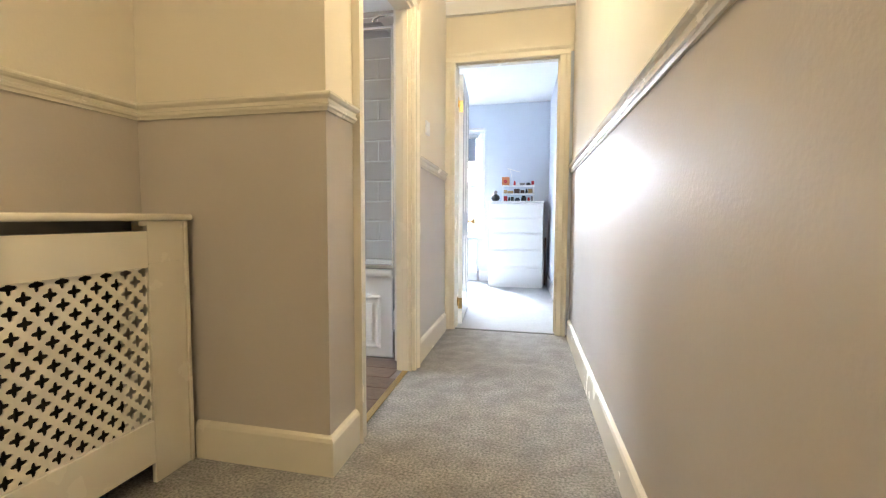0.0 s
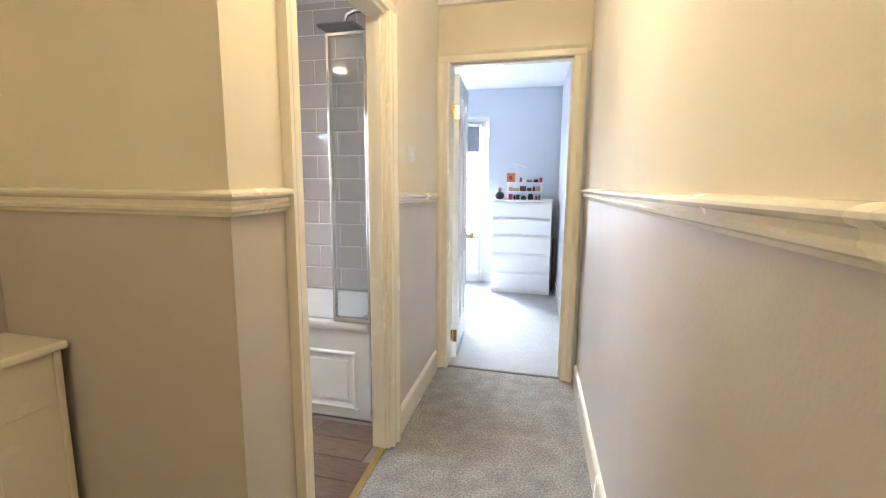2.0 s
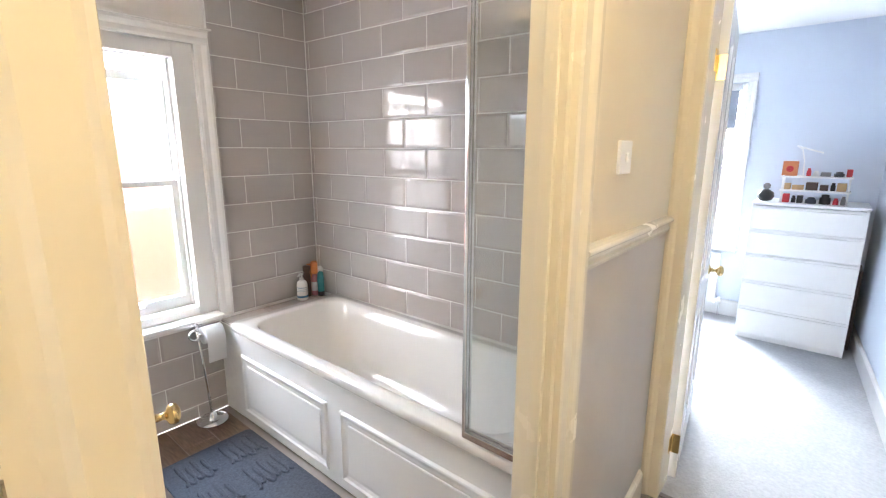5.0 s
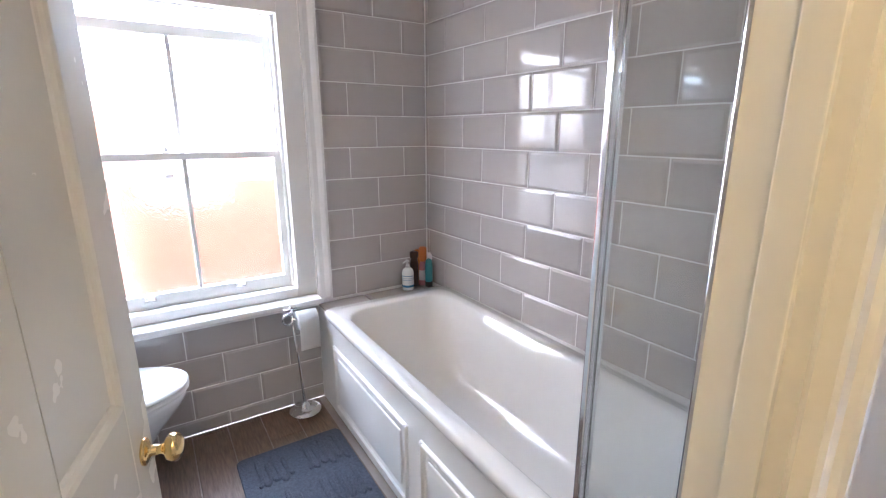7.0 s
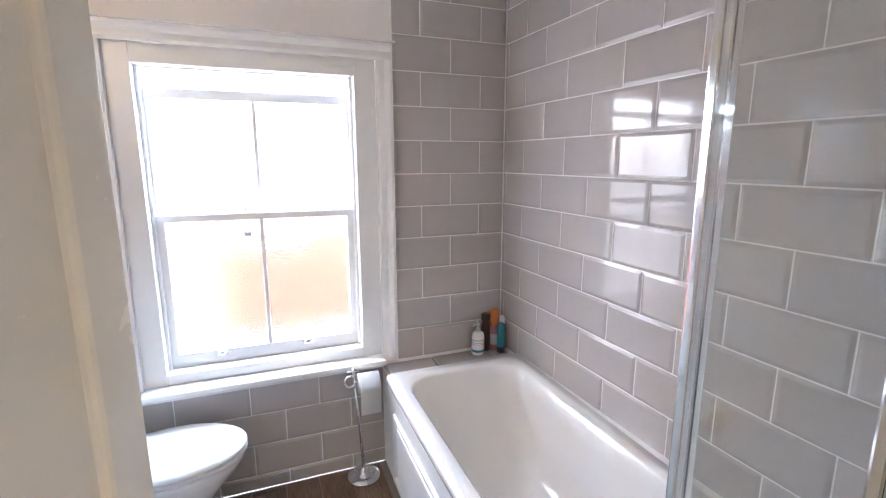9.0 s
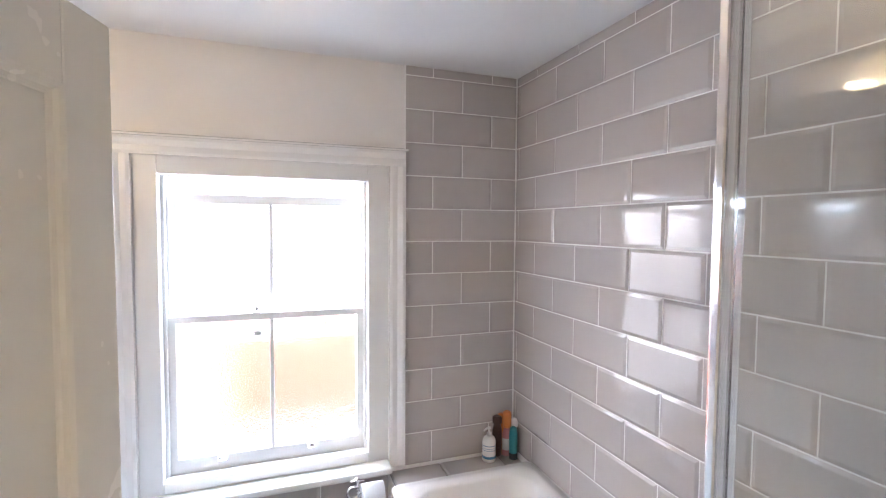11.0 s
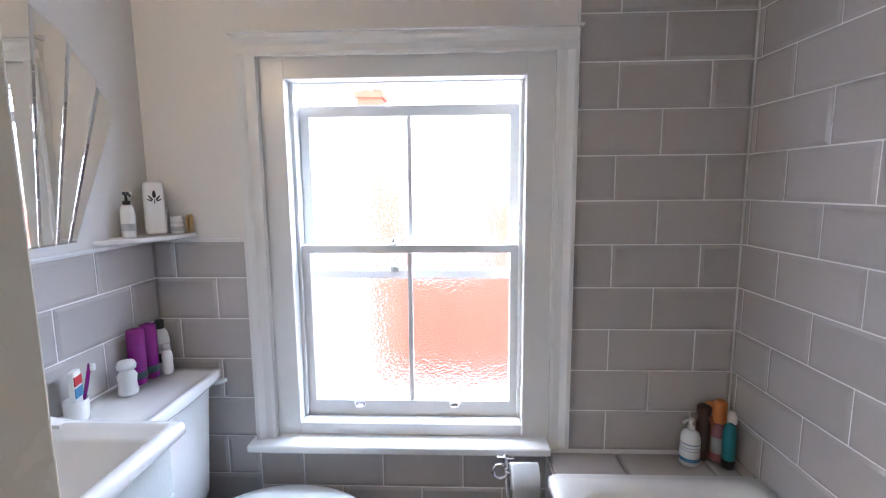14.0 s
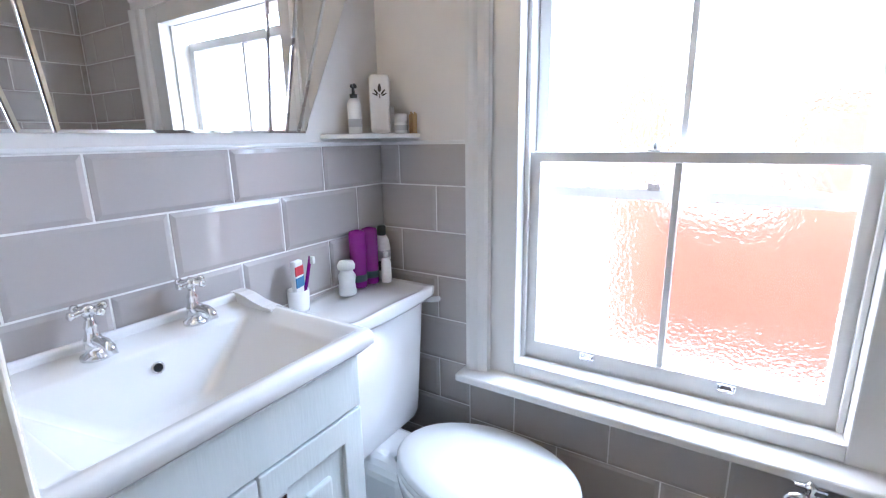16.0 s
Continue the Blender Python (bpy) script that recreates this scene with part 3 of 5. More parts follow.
def basin_mesh(rings):
    """Rings of equal length, each a list of points at one height, closed at the last."""
    bm = bmesh.new()
    vs = [[bm.verts.new(p) for p in ring] for ring in rings]
    for lo, hi in zip(vs, vs[1:]):
        for k in range(len(lo)):
            bm.faces.new((lo[k], lo[(k + 1) % len(lo)], hi[(k + 1) % len(lo)], hi[k])).smooth = True
    bm.faces.new(vs[-1])
    bmesh.ops.recalc_face_normals(bm, faces=bm.faces[:])
    return bm


def ring(x0, x1, y0, y1, r, z):
    return [(x, y, z) for x, y in rounded(x0, x1, y0, y1, r)]


part("tub", basin_mesh([ring(BX0, BX1, BY0 + 0.012, BY1, 0.02, BZ - 0.05), ring(BX0, BX1, BY0, BY1, 0.025, BZ - 0.035), ring(BX0, BX1, BY0, BY1, 0.025, BZ - 0.008), ring(BX0 + 0.006, BX1, BY0 + 0.007, BY1, 0.03, BZ),
                        ring(BX0 + 0.075, BX1 - 0.08, BY0 + 0.062, BY1 - 0.055, 0.12, BZ - 0.002), ring(BX0 + 0.085, BX1 - 0.09, BY0 + 0.072, BY1 - 0.065, 0.12, BZ - 0.012), ring(BX0 + 0.12, BX1 - 0.10, BY0 + 0.085, BY1 - 0.078, 0.12, BZ - 0.10),
                        ring(BX0 + 0.21, BX1 - 0.12, BY0 + 0.11, BY1 - 0.10, 0.12, BZ - 0.28), ring(BX0 + 0.29, BX1 - 0.15, BY0 + 0.14, BY1 - 0.13, 0.11, BZ - 0.36), ring(BX0 + 0.36, BX1 - 0.20, BY0 + 0.20, BY1 - 0.19, 0.09, BZ - 0.39), ring(BX0 + 0.6, BX1 - 0.5, BY0 + 0.28, BY1 - 0.27, 0.05, BZ - 0.395)]), ENAMEL, bath, "white enamel tub")


def raised_panel(x0, x1, z0, z1, y):
    """A moulded field on the bath's side, seen from -y."""
    prof = [(0, 0), (0.009, 0.006), (0.011, 0.012), (0.004, 0.02), (0.0, 0.034), (-0.004, 0.034), (-0.004, 0)]
    return joined(sweep(prof, (x0, y, z0), (x1, y, z0), (0, -1, 0), (0, 0, 1)), sweep(prof, (x0, y, z1), (x1, y, z1), (0, -1, 0), (0, 0, -1)),
                  sweep(prof, (x0, y, z0), (x0, y, z1), (0, -1, 0), (1, 0, 0)), sweep(prof, (x1, y, z0), (x1, y, z1), (0, -1, 0), (-1, 0, 0)),
                  box((x0 + 0.05, y - 0.006, z0 + 0.05), (x1 - 0.05, y + 0.002, z1 - 0.05), 0.005))


side_panel = part("side_panel", box((BX0 + 0.005, 3.337, 0.012), (BX1, 3.36, BZ - 0.04), 0.004), LACQ, bath, "white panelled bath side")
for x0, x1 in ((-1.725, -0.99), (-0.897, -0.13)):
    part("moulding", raised_panel(x0, x1, 0.062, 0.392, 3.337), LACQ, side_panel)
part("wall_seal", prism([(BX0 + 0.01, BY1 - 0.004), (BX1, BY1 - 0.004), (BX1, long_y(BX1) - 0.001), (BX0 + 0.01, long_y(BX0) - 0.001)], BZ - 0.05, BZ - 0.002, 0.0015), ENAMEL, bath)
part("plinth", box((BX0 + 0.005, 3.35, 0), (BX1, 3.365, 0.03)), LACQ, bath)
part("overflow", lathe([(0.03, 0), (0.03, 0.006), (0.02, 0.010), (0.003, 0.011)], (-0.158, 3.66, 0.46), 20, (-1, 0, -0.05)), CHROME, bath, "chrome overflow cover")
part("waste", lathe([(0.03, 0), (0.03, 0.004), (0.012, 0.007), (0.002, 0.007)], (-0.36, 3.66, BZ - 0.394), 20), CHROME, bath, "chrome plug hole")

ledge = structure("bath_ledge", box((WIN_X, 3.345, 0), (BX0 - 0.002, 3.998, 0.515)), GROUT, "tiled ledge at the end of the bath", "ledge")

screen = thing("shower_screen", (-0.06, 3.335, BZ), "folded clear glass bath screen with chrome frame", "shower screen")
for y in (3.322, 3.339):
    x0, x1, z0, z1 = -0.246, -0.035, BZ + 0.004, 2.0
    f = part("panel_frame", frame_ring(lambda u, v, d: (u, d, v), (x0, z0, x1, z1), (x0 + 0.014, z0 + 0.024, x1 - 0.014, z1 - 0.016), y - 0.008, y + 0.008), CHROME, screen, "bright chrome frame")
    g = part("glass", box((x0 + 0.010, y - 0.0025, z0 + 0.02), (x1 - 0.010, y + 0.0025, z1 - 0.015)), CLEAR, f, "clear glass panel")
    g.visible_shadow = False
part("wall_channel", box((-0.034, 3.308, BZ + 0.002), (-0.012, 3.36, 2.01), 0.004), CHROME, screen)

head = thing("rain_shower", (-0.3, 3.6, 2.1), "square dark rain shower on a chrome wall arm", "shower")
part("plate", box((-0.41, 3.52, 2.10), (-0.19, 3.74, 2.118), 0.006), GREYM, head, "flat square dark rose")
part("arm", tube([(-0.30, 3.63, 2.118), (-0.30, 3.63, 2.15), (-0.28, 3.63, 2.185), (-0.24, 3.63, 2.20), (-0.05, 3.63, 2.20)], 0.011, 12), CHROME, head)
part("flange", lathe([(0.028, 0), (0.028, 0.006), (0.012, 0.012)], (-0.05, 3.63, 2.20), 20, (-1, 0, 0)), CHROME, head)

# vanity unit with its basin
vanity = thing("vanity_unit", (-1.088, 2.13, 0), "pale painted two-door vanity unit under the basin", "vanity unit")
VX0, VX1, VF = -1.362, -0.815, 2.335
VT, VD = 0.906, 0.785
part("body", joined(box((VX0, 1.92, 0.06), (VX1, VF - 0.02, VD), 0.002), box((VX0, 1.92, VD), (VX0 + 0.016, VF - 0.02, VT), 0.002), box((VX1 - 0.016, 1.92, VD), (VX1, VF - 0.02, VT), 0.002), box((VX0 + 0.02, 1.94, 0), (VX1 - 0.02, VF - 0.06, 0.06))), VANITY, vanity)
part("drawer_front", box((VX0 + 0.016, VF - 0.02, VD + 0.003), (VX1 - 0.002, VF, VT - 0.004), 0.003), VANITY, vanity)
VM = (VX0 + VX1) / 2
for x0, x1, kx in ((VX0 + 0.016, VM - 0.002, VM - 0.036), (VM + 0.002, VX1 - 0.002, VM + 0.036)):
    d = part("door", frame_ring(lambda u, v, d: (u, d, v), (x0, 0.08, x1, VD - 0.003), (x0 + 0.055, 0.14, x1 - 0.055, VD - 0.063), VF - 0.02, VF), VANITY, vanity, "painted panelled cupboard door")
    part("door_panel", box((x0 + 0.05, VF - 0.018, 0.13), (x1 - 0.05, VF - 0.009, VD - 0.055)), VANITY, d)
    part("raised_field", box((x0 + 0.095, VF - 0.012, 0.19), (x1 - 0.095, VF + 0.001, VD - 0.11), 0.006), VANITY, d)
    part("knob", joined(box((kx - 0.013, VF - 0.001, VD - 0.09), (kx + 0.013, VF + 0.006, VD - 0.064), 0.002), lathe([(0.006, 0), (0.006, 0.012), (0.012, 0.018), (0.012, 0.026), (0.004, 0.03)], (kx, VF, VD - 0.077), 14, (0, 1, 0))), CHROME, d, "small chrome knob")
basin = thing("washbasin", (-1.088, 2.13, 0.907), "white ceramic washbasin with two chrome taps", "washbasin")
QX0, QX1, QY0, QY1 = -1.375, -0.800, 1.922, 2.362
part("bowl", basin_mesh([ring(QX0 + 0.02, QX1 - 0.02, QY0, QY1 - 0.02, 0.01, 0.908), ring(QX0, QX1, QY0, QY1, 0.012, 0.926), ring(QX0, QX1, QY0, QY1, 0.012, 0.949), ring(QX0 + 0.006, QX1 - 0.006, QY0, QY1 - 0.006, 0.012, 0.955),
                         ring(QX0 + 0.022, QX1 - 0.022, QY0 + 0.02, QY1 - 0.03, 0.012, 0.955), ring(QX0 + 0.03, QX1 - 0.03, QY0 + 0.026, QY1 - 0.036, 0.012, 0.947), ring(QX0 + 0.062, QX1 - 0.062, QY0 + 0.088, QY1 - 0.046, 0.02, 0.943), ring(QX0 + 0.07, QX1 - 0.07, QY0 + 0.096, QY1 - 0.052, 0.02, 0.934),
                         ring(QX0 + 0.185, QX1 - 0.185, QY0 + 0.125, QY1 - 0.075, 0.03, 0.823), ring(QX0 + 0.205, QX1 - 0.205, QY0 + 0.14, QY1 - 0.09, 0.03, 0.813), ring(QX0 + 0.26, QX1 - 0.26, QY0 + 0.17, QY1 - 0.13, 0.02, 0.809)]), CERAMIC, basin, "white ceramic bowl")
EAR = [(0, 0.945), (0, 0.975), (0.03, 0.975), (0.055, 0.971), (0.085, 0.962), (0.12, 0.956), (0.15, 0.9545), (0.15, 0.945)]
part("upstand", joined(box((QX0 + 0.03, QY0, 0.946), (QX1 - 0.03, QY0 + 0.02, 0.973), 0.007, 3), sweep(EAR, (QX0, QY0, 0), (QX0 + 0.034, QY0, 0), (0, 1, 0)), sweep(EAR, (QX1 - 0.034, QY0, 0), (QX1, QY0, 0), (0, 1, 0))), CERAMIC, basin)
part("overflow", lathe([(0.012, 0), (0.012, 0.004), (0.008, 0.005), (0.008, -0.004)], (-1.10, QY0 + 0.1045, 0.903), 18, (0, 1, 0.25)), CHROME, basin, "chrome overflow ring")
part("overflow_hole", lathe([(0.0085, 0), (0.0085, 0.0052)], (-1.10, QY0 + 0.1045, 0.903), 16, (0, 1, 0.25)), BLACK, basin, "dark overflow hole")
part("waste", lathe([(0.024, 0), (0.024, 0.003), (0.01, 0.005)], (-1.088, 2.15, 0.809), 18), CHROME, basin)


def tap(x):
    y, z = QY0 + 0.048, 0.945
    t = part("tap", joined(lathe([(0.026, 0), (0.026, 0.006), (0.018, 0.010), (0.013, 0.016), (0.015, 0.024), (0.017, 0.032), (0.013, 0.044), (0.010, 0.056), (0.012, 0.062), (0.008, 0.072), (0.008, 0.084)], (x, y, z), 20),
                           tube([(x, y + 0.004, z + 0.034), (x, y + 0.025, z + 0.040), (x, y + 0.050, z + 0.041), (x, y + 0.066, z + 0.036), (x, y + 0.073, z + 0.022)], 0.0095, 12)), CHROME, basin, "chrome pillar tap")
    part("cross_handle", joined(lathe([(0.010, 0), (0.012, 0.006), (0.012, 0.016), (0.008, 0.020), (0.004, 0.022)], (x, y, z + 0.084), 16), tube([(x - 0.030, y - 0.01, z + 0.094), (x + 0.030, y + 0.01, z + 0.094)], 0.0055), tube([(x + 0.01, y - 0.030, z + 0.094), (x - 0.01, y + 0.030, z + 0.094)], 0.0055),
                                *[lathe([(0.004, -0.006), (0.008, -0.003), (0.008, 0.003), (0.004, 0.006)], (x + px, y + py, z + 0.094), 10, (px, py, 0)) for px, py in ((0.030, 0.01), (-0.030, -0.01), (0.01, -0.030), (-0.01, 0.030))]), CHROME, t, "chrome crosshead handle")


tap(-1.024)
tap(-1.22)

# toilet
toilet = thing("toilet", (-1.70, 2.3, 0), "white ceramic close-coupled toilet with closed lid", "toilet")
TX = -1.70


def oval(cy, rx, ry, z, n=32, square=0.0, back=0.0):
    pts = []
    for k in range(n):
        a = math.tau * k / n
        c, s = math.cos(a), math.sin(a)
        y = cy + ry * s * (1 if s > 0 else 1 - back)
        pts.append((TX + rx * (abs(c) ** (1 - square)) * (1 if c > 0 else -1), y, z))
    return pts


part("pan", basin_mesh([oval(2.36, 0.105, 0.20, 0.0), oval(2.36, 0.105, 0.20, 0.05), oval(2.36, 0.095, 0.18, 0.10), oval(2.37, 0.10, 0.19, 0.18), oval(2.40, 0.13, 0.22, 0.26), oval(2.43, 0.165, 0.26, 0.34), oval(2.44, 0.178, 0.27, 0.375), oval(2.44, 0.178, 0.27, 0.395), oval(2.44, 0.10, 0.16, 0.395)]), CERAMIC, toilet, "white ceramic pan")
part("pan_neck", box((TX - 0.105, 1.975, 0.16), (TX + 0.105, 2.27, 0.398), 0.06, 5), CERAMIC, toilet)
part("seat", basin_mesh([oval(2.45, 0.172, 0.262, 0.397), oval(2.45, 0.187, 0.272, 0.403), oval(2.45, 0.188, 0.273, 0.412), oval(2.45, 0.18, 0.266, 0.418), oval(2.45, 0.1, 0.1, 0.418)]), PLASTIC, toilet, "white toilet seat")
part("lid", basin_mesh([oval(2.45, 0.178, 0.264, 0.4185), oval(2.45, 0.187, 0.273, 0.424), oval(2.45, 0.187, 0.273, 0.432), oval(2.45, 0.176, 0.262, 0.441), oval(2.45, 0.12, 0.20, 0.446), oval(2.45, 0.04, 0.08, 0.447)]), PLASTIC, toilet, "closed white lid")
part("seat_hinge", tube([(TX - 0.08, 2.205, 0.415), (TX + 0.08, 2.205, 0.415)], 0.011), CHROME, toilet)
cistern = part("cistern", basin_mesh([ring(TX - 0.175, TX + 0.165, 1.925, 2.105, 0.03, 0.40), ring(TX - 0.18, TX + 0.17, 1.92, 2.115, 0.03, 0.43), ring(TX - 0.195, TX + 0.185, 1.915, 2.135, 0.035, 0.825), ring(TX - 0.1, TX + 0.1, 1.95, 2.08, 0.03, 0.825)]), CERAMIC, toilet, "white ceramic cistern")


def lid_wave():
    """The cistern's lid: a slab with a raised, curved back and rounded shoulders."""
    bm = bmesh.new()
    nx, ny = 24, 10
    top = []
    for i in range(nx + 1):
        u = i / nx
        row = []
        for j in range(ny + 1):
            v = j / ny
            z = 0.867 + 0.012 * (math.cos((u - 0.5) * math.tau) * 0.5 + 0.5) * (1 - 0.4 * v) - 0.017 * min(1.0, 2.2 * math.sin(u * math.pi)) * min(1.0, 1.8 * math.sin(v * math.pi))
            row.append(bm.verts.new((TX - 0.21 + 0.41 * u, 1.914 + 0.242 * v + 0.012 * math.sin(u * math.pi) * v, z)))
        top.append(row)
    for i in range(nx):
        for j in range(ny):
            bm.faces.new((top[i][j], top[i + 1][j], top[i + 1][j + 1], top[i][j + 1])).smooth = True
    edge = [top[i][0] for i in range(nx)] + [top[nx][j] for j in range(ny)] + [top[i][ny] for i in range(nx, 0, -1)] + [top[0][j] for j in range(ny, 0, -1)]
    cx, cy = TX, 2.035
    prev = edge
    for dz, sc in ((-0.006, 1.012), (-0.024, 1.0), (-0.034, 0.97)):
        cur = [bm.verts.new((cx + (v.co.x - cx) * sc, max(1.9135, cy + (v.co.y - cy) * sc), 0.863 + dz + (v.co.z - 0.863) * (1 if dz > -0.01 else 0))) for v in edge]
        for k in range(len(cur)):
            bm.faces.new((prev[k], prev[(k + 1) % len(cur)], cur[(k + 1) % len(cur)], cur[k])).smooth = True
        prev = cur
    bm.faces.new(prev)
    bmesh.ops.recalc_face_normals(bm, faces=bm.faces[:])
    return bm


part("cistern_lid", lid_wave(), CERAMIC, toilet, "white moulded cistern lid")
lev = part("lever", joined(lathe([(0.016, 0), (0.016, 0.008), (0.008, 0.014), (0.007, 0.03)], (TX - 0.193, 2.10, 0.80), 16, (-1, 0, 0)), tube([(TX - 0.215, 2.10, 0.80), (TX - 0.218, 2.125, 0.807)], 0.006)), CHROME, toilet, "chrome flush lever")
part("lever_grip", lathe([(0.005, 0), (0.008, 0.006), (0.010, 0.02), (0.010, 0.04), (0.007, 0.05), (0.003, 0.052)], (TX - 0.218, 2.123, 0.806), 14, (-0.1, 1, 0.28)), CERAMIC, lev, "white ceramic grip")

# stepped mirror on the wall over the basin
mirror = thing("wall_mirror", (-1.29, VAN_Y, 1.36), "fan-shaped frameless wall mirror over the basin", "mirror")


def mirror_strip(poly, d):
    """A flat mirror plate with ground bevels, lying on the wall; poly in (x, z)."""
    bm = bmesh.new()
    n = len(poly)
    cx, cz = sum(p[0] for p in poly) / n, sum(p[1] for p in poly) / n
    lo = [bm.verts.new((x, VAN_Y + 0.002, z)) for x, z in poly]
    mid = [bm.verts.new((x, VAN_Y + d - 0.003, z)) for x, z in poly]
    inn = []
    for i, (x, z) in enumerate(poly):
        a, b, c = Vector(poly[i - 1]), Vector((x, z)), Vector(poly[(i + 1) % n])
        e, f = (a - b).normalized(), (c - b).normalized()
        s = abs(e.x * f.y - e.y * f.x)
        q = b + (e + f) * (0.006 / max(s, 0.2))
        inn.append(bm.verts.new((q.x, VAN_Y + d, q.y)))
    bm.faces.new(lo)
    bm.faces.new(inn[::-1])
    for i in range(n):
        j = (i + 1) % n
        bm.faces.new((lo[i], lo[j], mid[j], mid[i]))
        bm.faces.new((mid[i], mid[j], inn[j], inn[i]))
    bmesh.ops.recalc_face_normals(bm, faces=bm.faces[:])
    return bm


MB, MC = 1.360, -1.278
part("mirror_plate", mirror_strip([(MC - 0.228, MB), (MC + 0.228, MB), (MC + 0.29, 2.06), (MC - 0.29, 2.06)], 0.014), MIRROR, mirror)
for s in (-1, 1):
    for (b0, b1, t0, z0, t1, z1, d) in ((0.230, 0.283, 0.287, 1.99, 0.398, 1.94, 0.012), (0.285, 0.325, 0.400, 1.925, 0.495, 1.84, 0.010), (0.327, 0.356, 0.497, 1.825, 0.560, 1.76, 0.008)):
        part("mirror_strip", mirror_strip([(MC + s * b0, MB), (MC + s * b1, MB), (MC + s * t1, z1), (MC + s * t0, z0)], d), MIRROR, mirror, "bevelled mirror strip")

# wall light over the mirror
wl = thing("wall_light", (-0.87, VAN_Y, 2.09), "small chrome wall light with glowing glass shade", "wall light")
part("backplate", lathe([(0.05, 0), (0.05, 0.012), (0.03, 0.02), (0.012, 0.024), (0.012, 0.05)], (-0.87, VAN_Y, 2.09), 24, (0, 1, 0)), CHROME, wl)
part("shade", lathe([(0.022, -0.06), (0.034, -0.055), (0.040, -0.03), (0.040, -0.012), (0.030, 0.0), (0.034, 0.02), (0.036, 0.05), (0.026, 0.07), (0.008, 0.075)], (-0.87, VAN_Y + 0.075, 2.09), 24), GLOW, wl, "warm glowing glass shade")

# corner shelf and what stands on it
shelf = thing("corner_shelf", (WIN_X, VAN_Y, 1.343), "small white glossy corner shelf above the tiles", "shelf")
part("board", prism([(WIN_X, VAN_Y), (-1.69, VAN_Y), (-1.70, VAN_Y + 0.03), (-1.76, VAN_Y + 0.10), (-1.86, VAN_Y + 0.15), (WIN_X, VAN_Y + 0.17)], 1.342, 1.357, 0.004), WHITEW, shelf)
SZ = 1.357


def flask(name, at, profile, mat, label, cap=None, cap_mat=PLASTIC, bands=(), category="bottle", pump=None):
    """A turned bottle: body, cap and printed bands as parts."""
    ob = thing(name, at, label, category)
    x, y, z = at
    b = part("body", lathe(profile, (x, y, z), 20), mat, ob)
    if cap:
        part("cap", lathe(cap, (x, y, z + profile[-1][1]), 18), cap_mat, ob)
    for z0, z1, r, m in bands:
        part("print", lathe([(r - 0.002, z0), (r, z0 + 0.001), (r, z1 - 0.001), (r - 0.002, z1)], (x, y, z), 20), m, b)
    if pump:
        top = z + profile[-1][1]
        part("pump", joined(lathe([(0.011, 0), (0.012, 0.012), (0.005, 0.014), (0.004, 0.03), (0.009, 0.032), (0.009, 0.04), (0.003, 0.042)], (x, y, top), 14), tube([(x, y, top + 0.036), (x + pump[0] * 0.02, y + pump[1] * 0.02, top + 0.037), (x + pump[0] * 0.036, y + pump[1] * 0.036, top + 0.030)], 0.005)), cap_mat, ob, "pump nozzle")
    return ob


def body(r, h, neck=0.012, shoulder=0.02):
    return [(r * 0.9, 0), (r, 0.004), (r, h - shoulder), (r * 0.85, h - shoulder * 0.4), (neck, h)]


flask("pump_bottle", (-1.805, 1.948, SZ), body(0.021, 0.105), PLASTIC, "slim white pump bottle on the corner shelf", cap_mat=BLACK, pump=(0.6, 0.8), bands=((0.02, 0.045, 0.0214, LABELG),))
vase = thing("vase", (-1.885, 1.985, SZ), "white rectangular ceramic vase with a dark leaf motif", "vase", turn=-50)
vm = vase.matrix_basis.copy()


def placed(bm):
    bm.transform(vm)
    return bm


part("body", placed(joined(box((-0.032, -0.022, 0), (0.032, 0.022, 0.18), 0.014, 4))), CERAMIC, vase)


def leaf(cx, cz, ang, ln, w):
    pts = []
    for k in range(12):
        a = math.tau * k / 12
        p, q = ln * math.cos(a), w * math.sin(a) * (1 - 0.3 * math.cos(a))
        c, s = math.cos(radians(ang)), math.sin(radians(ang))
        pts.append((cx + p * c - q * s, cz + p * s + q * c))
    bm = bmesh.new()
    f = [bm.verts.new((x, 0.0232, z)) for x, z in pts]
    g = [bm.verts.new((x, 0.021, z)) for x, z in pts]
    bm.faces.new(f)
    for k in range(12):
        bm.faces.new((f[k], f[(k + 1) % 12], g[(k + 1) % 12], g[k]))
    bmesh.ops.recalc_face_normals(bm, faces=bm.faces[:])
    return bm


for args in ((0, 0.138, 90, 0.016, 0.007), (-0.011, 0.126, 130, 0.014, 0.0035), (0.011, 0.126, 50, 0.014, 0.0035), (-0.014, 0.118, 155, 0.012, 0.003), (0.014, 0.118, 25, 0.012, 0.003), (0, 0.113, 90, 0.010, 0.002)):
    part("leaf_motif", placed(leaf(args[0], args[1], args[2], args[3] * 0.8, args[4] * 0.75)), BLACK, vase)
flask("cream_jar", (-1.925, 2.035, SZ), [(0.020, 0), (0.021, 0.003), (0.021, 0.034), (0.018, 0.036)], PLASTIC, "small white jar with a printed label", cap=[(0.020, 0), (0.020, 0.022), (0.016, 0.025)], bands=((0.008, 0.026, 0.0214, LABELG),), category="jar")
flask("cream_jar", (-1.94, 1.975, SZ), [(0.019, 0), (0.020, 0.003), (0.020, 0.06), (0.017, 0.062)], PLASTIC, "taller white jar behind the small jar", cap=[(0.019, 0), (0.019, 0.02), (0.015, 0.024)], category="jar")
sticks = thing("reed_bundle", (-1.945, 2.068, SZ), "short bundle of pale wooden sticks", "sticks")
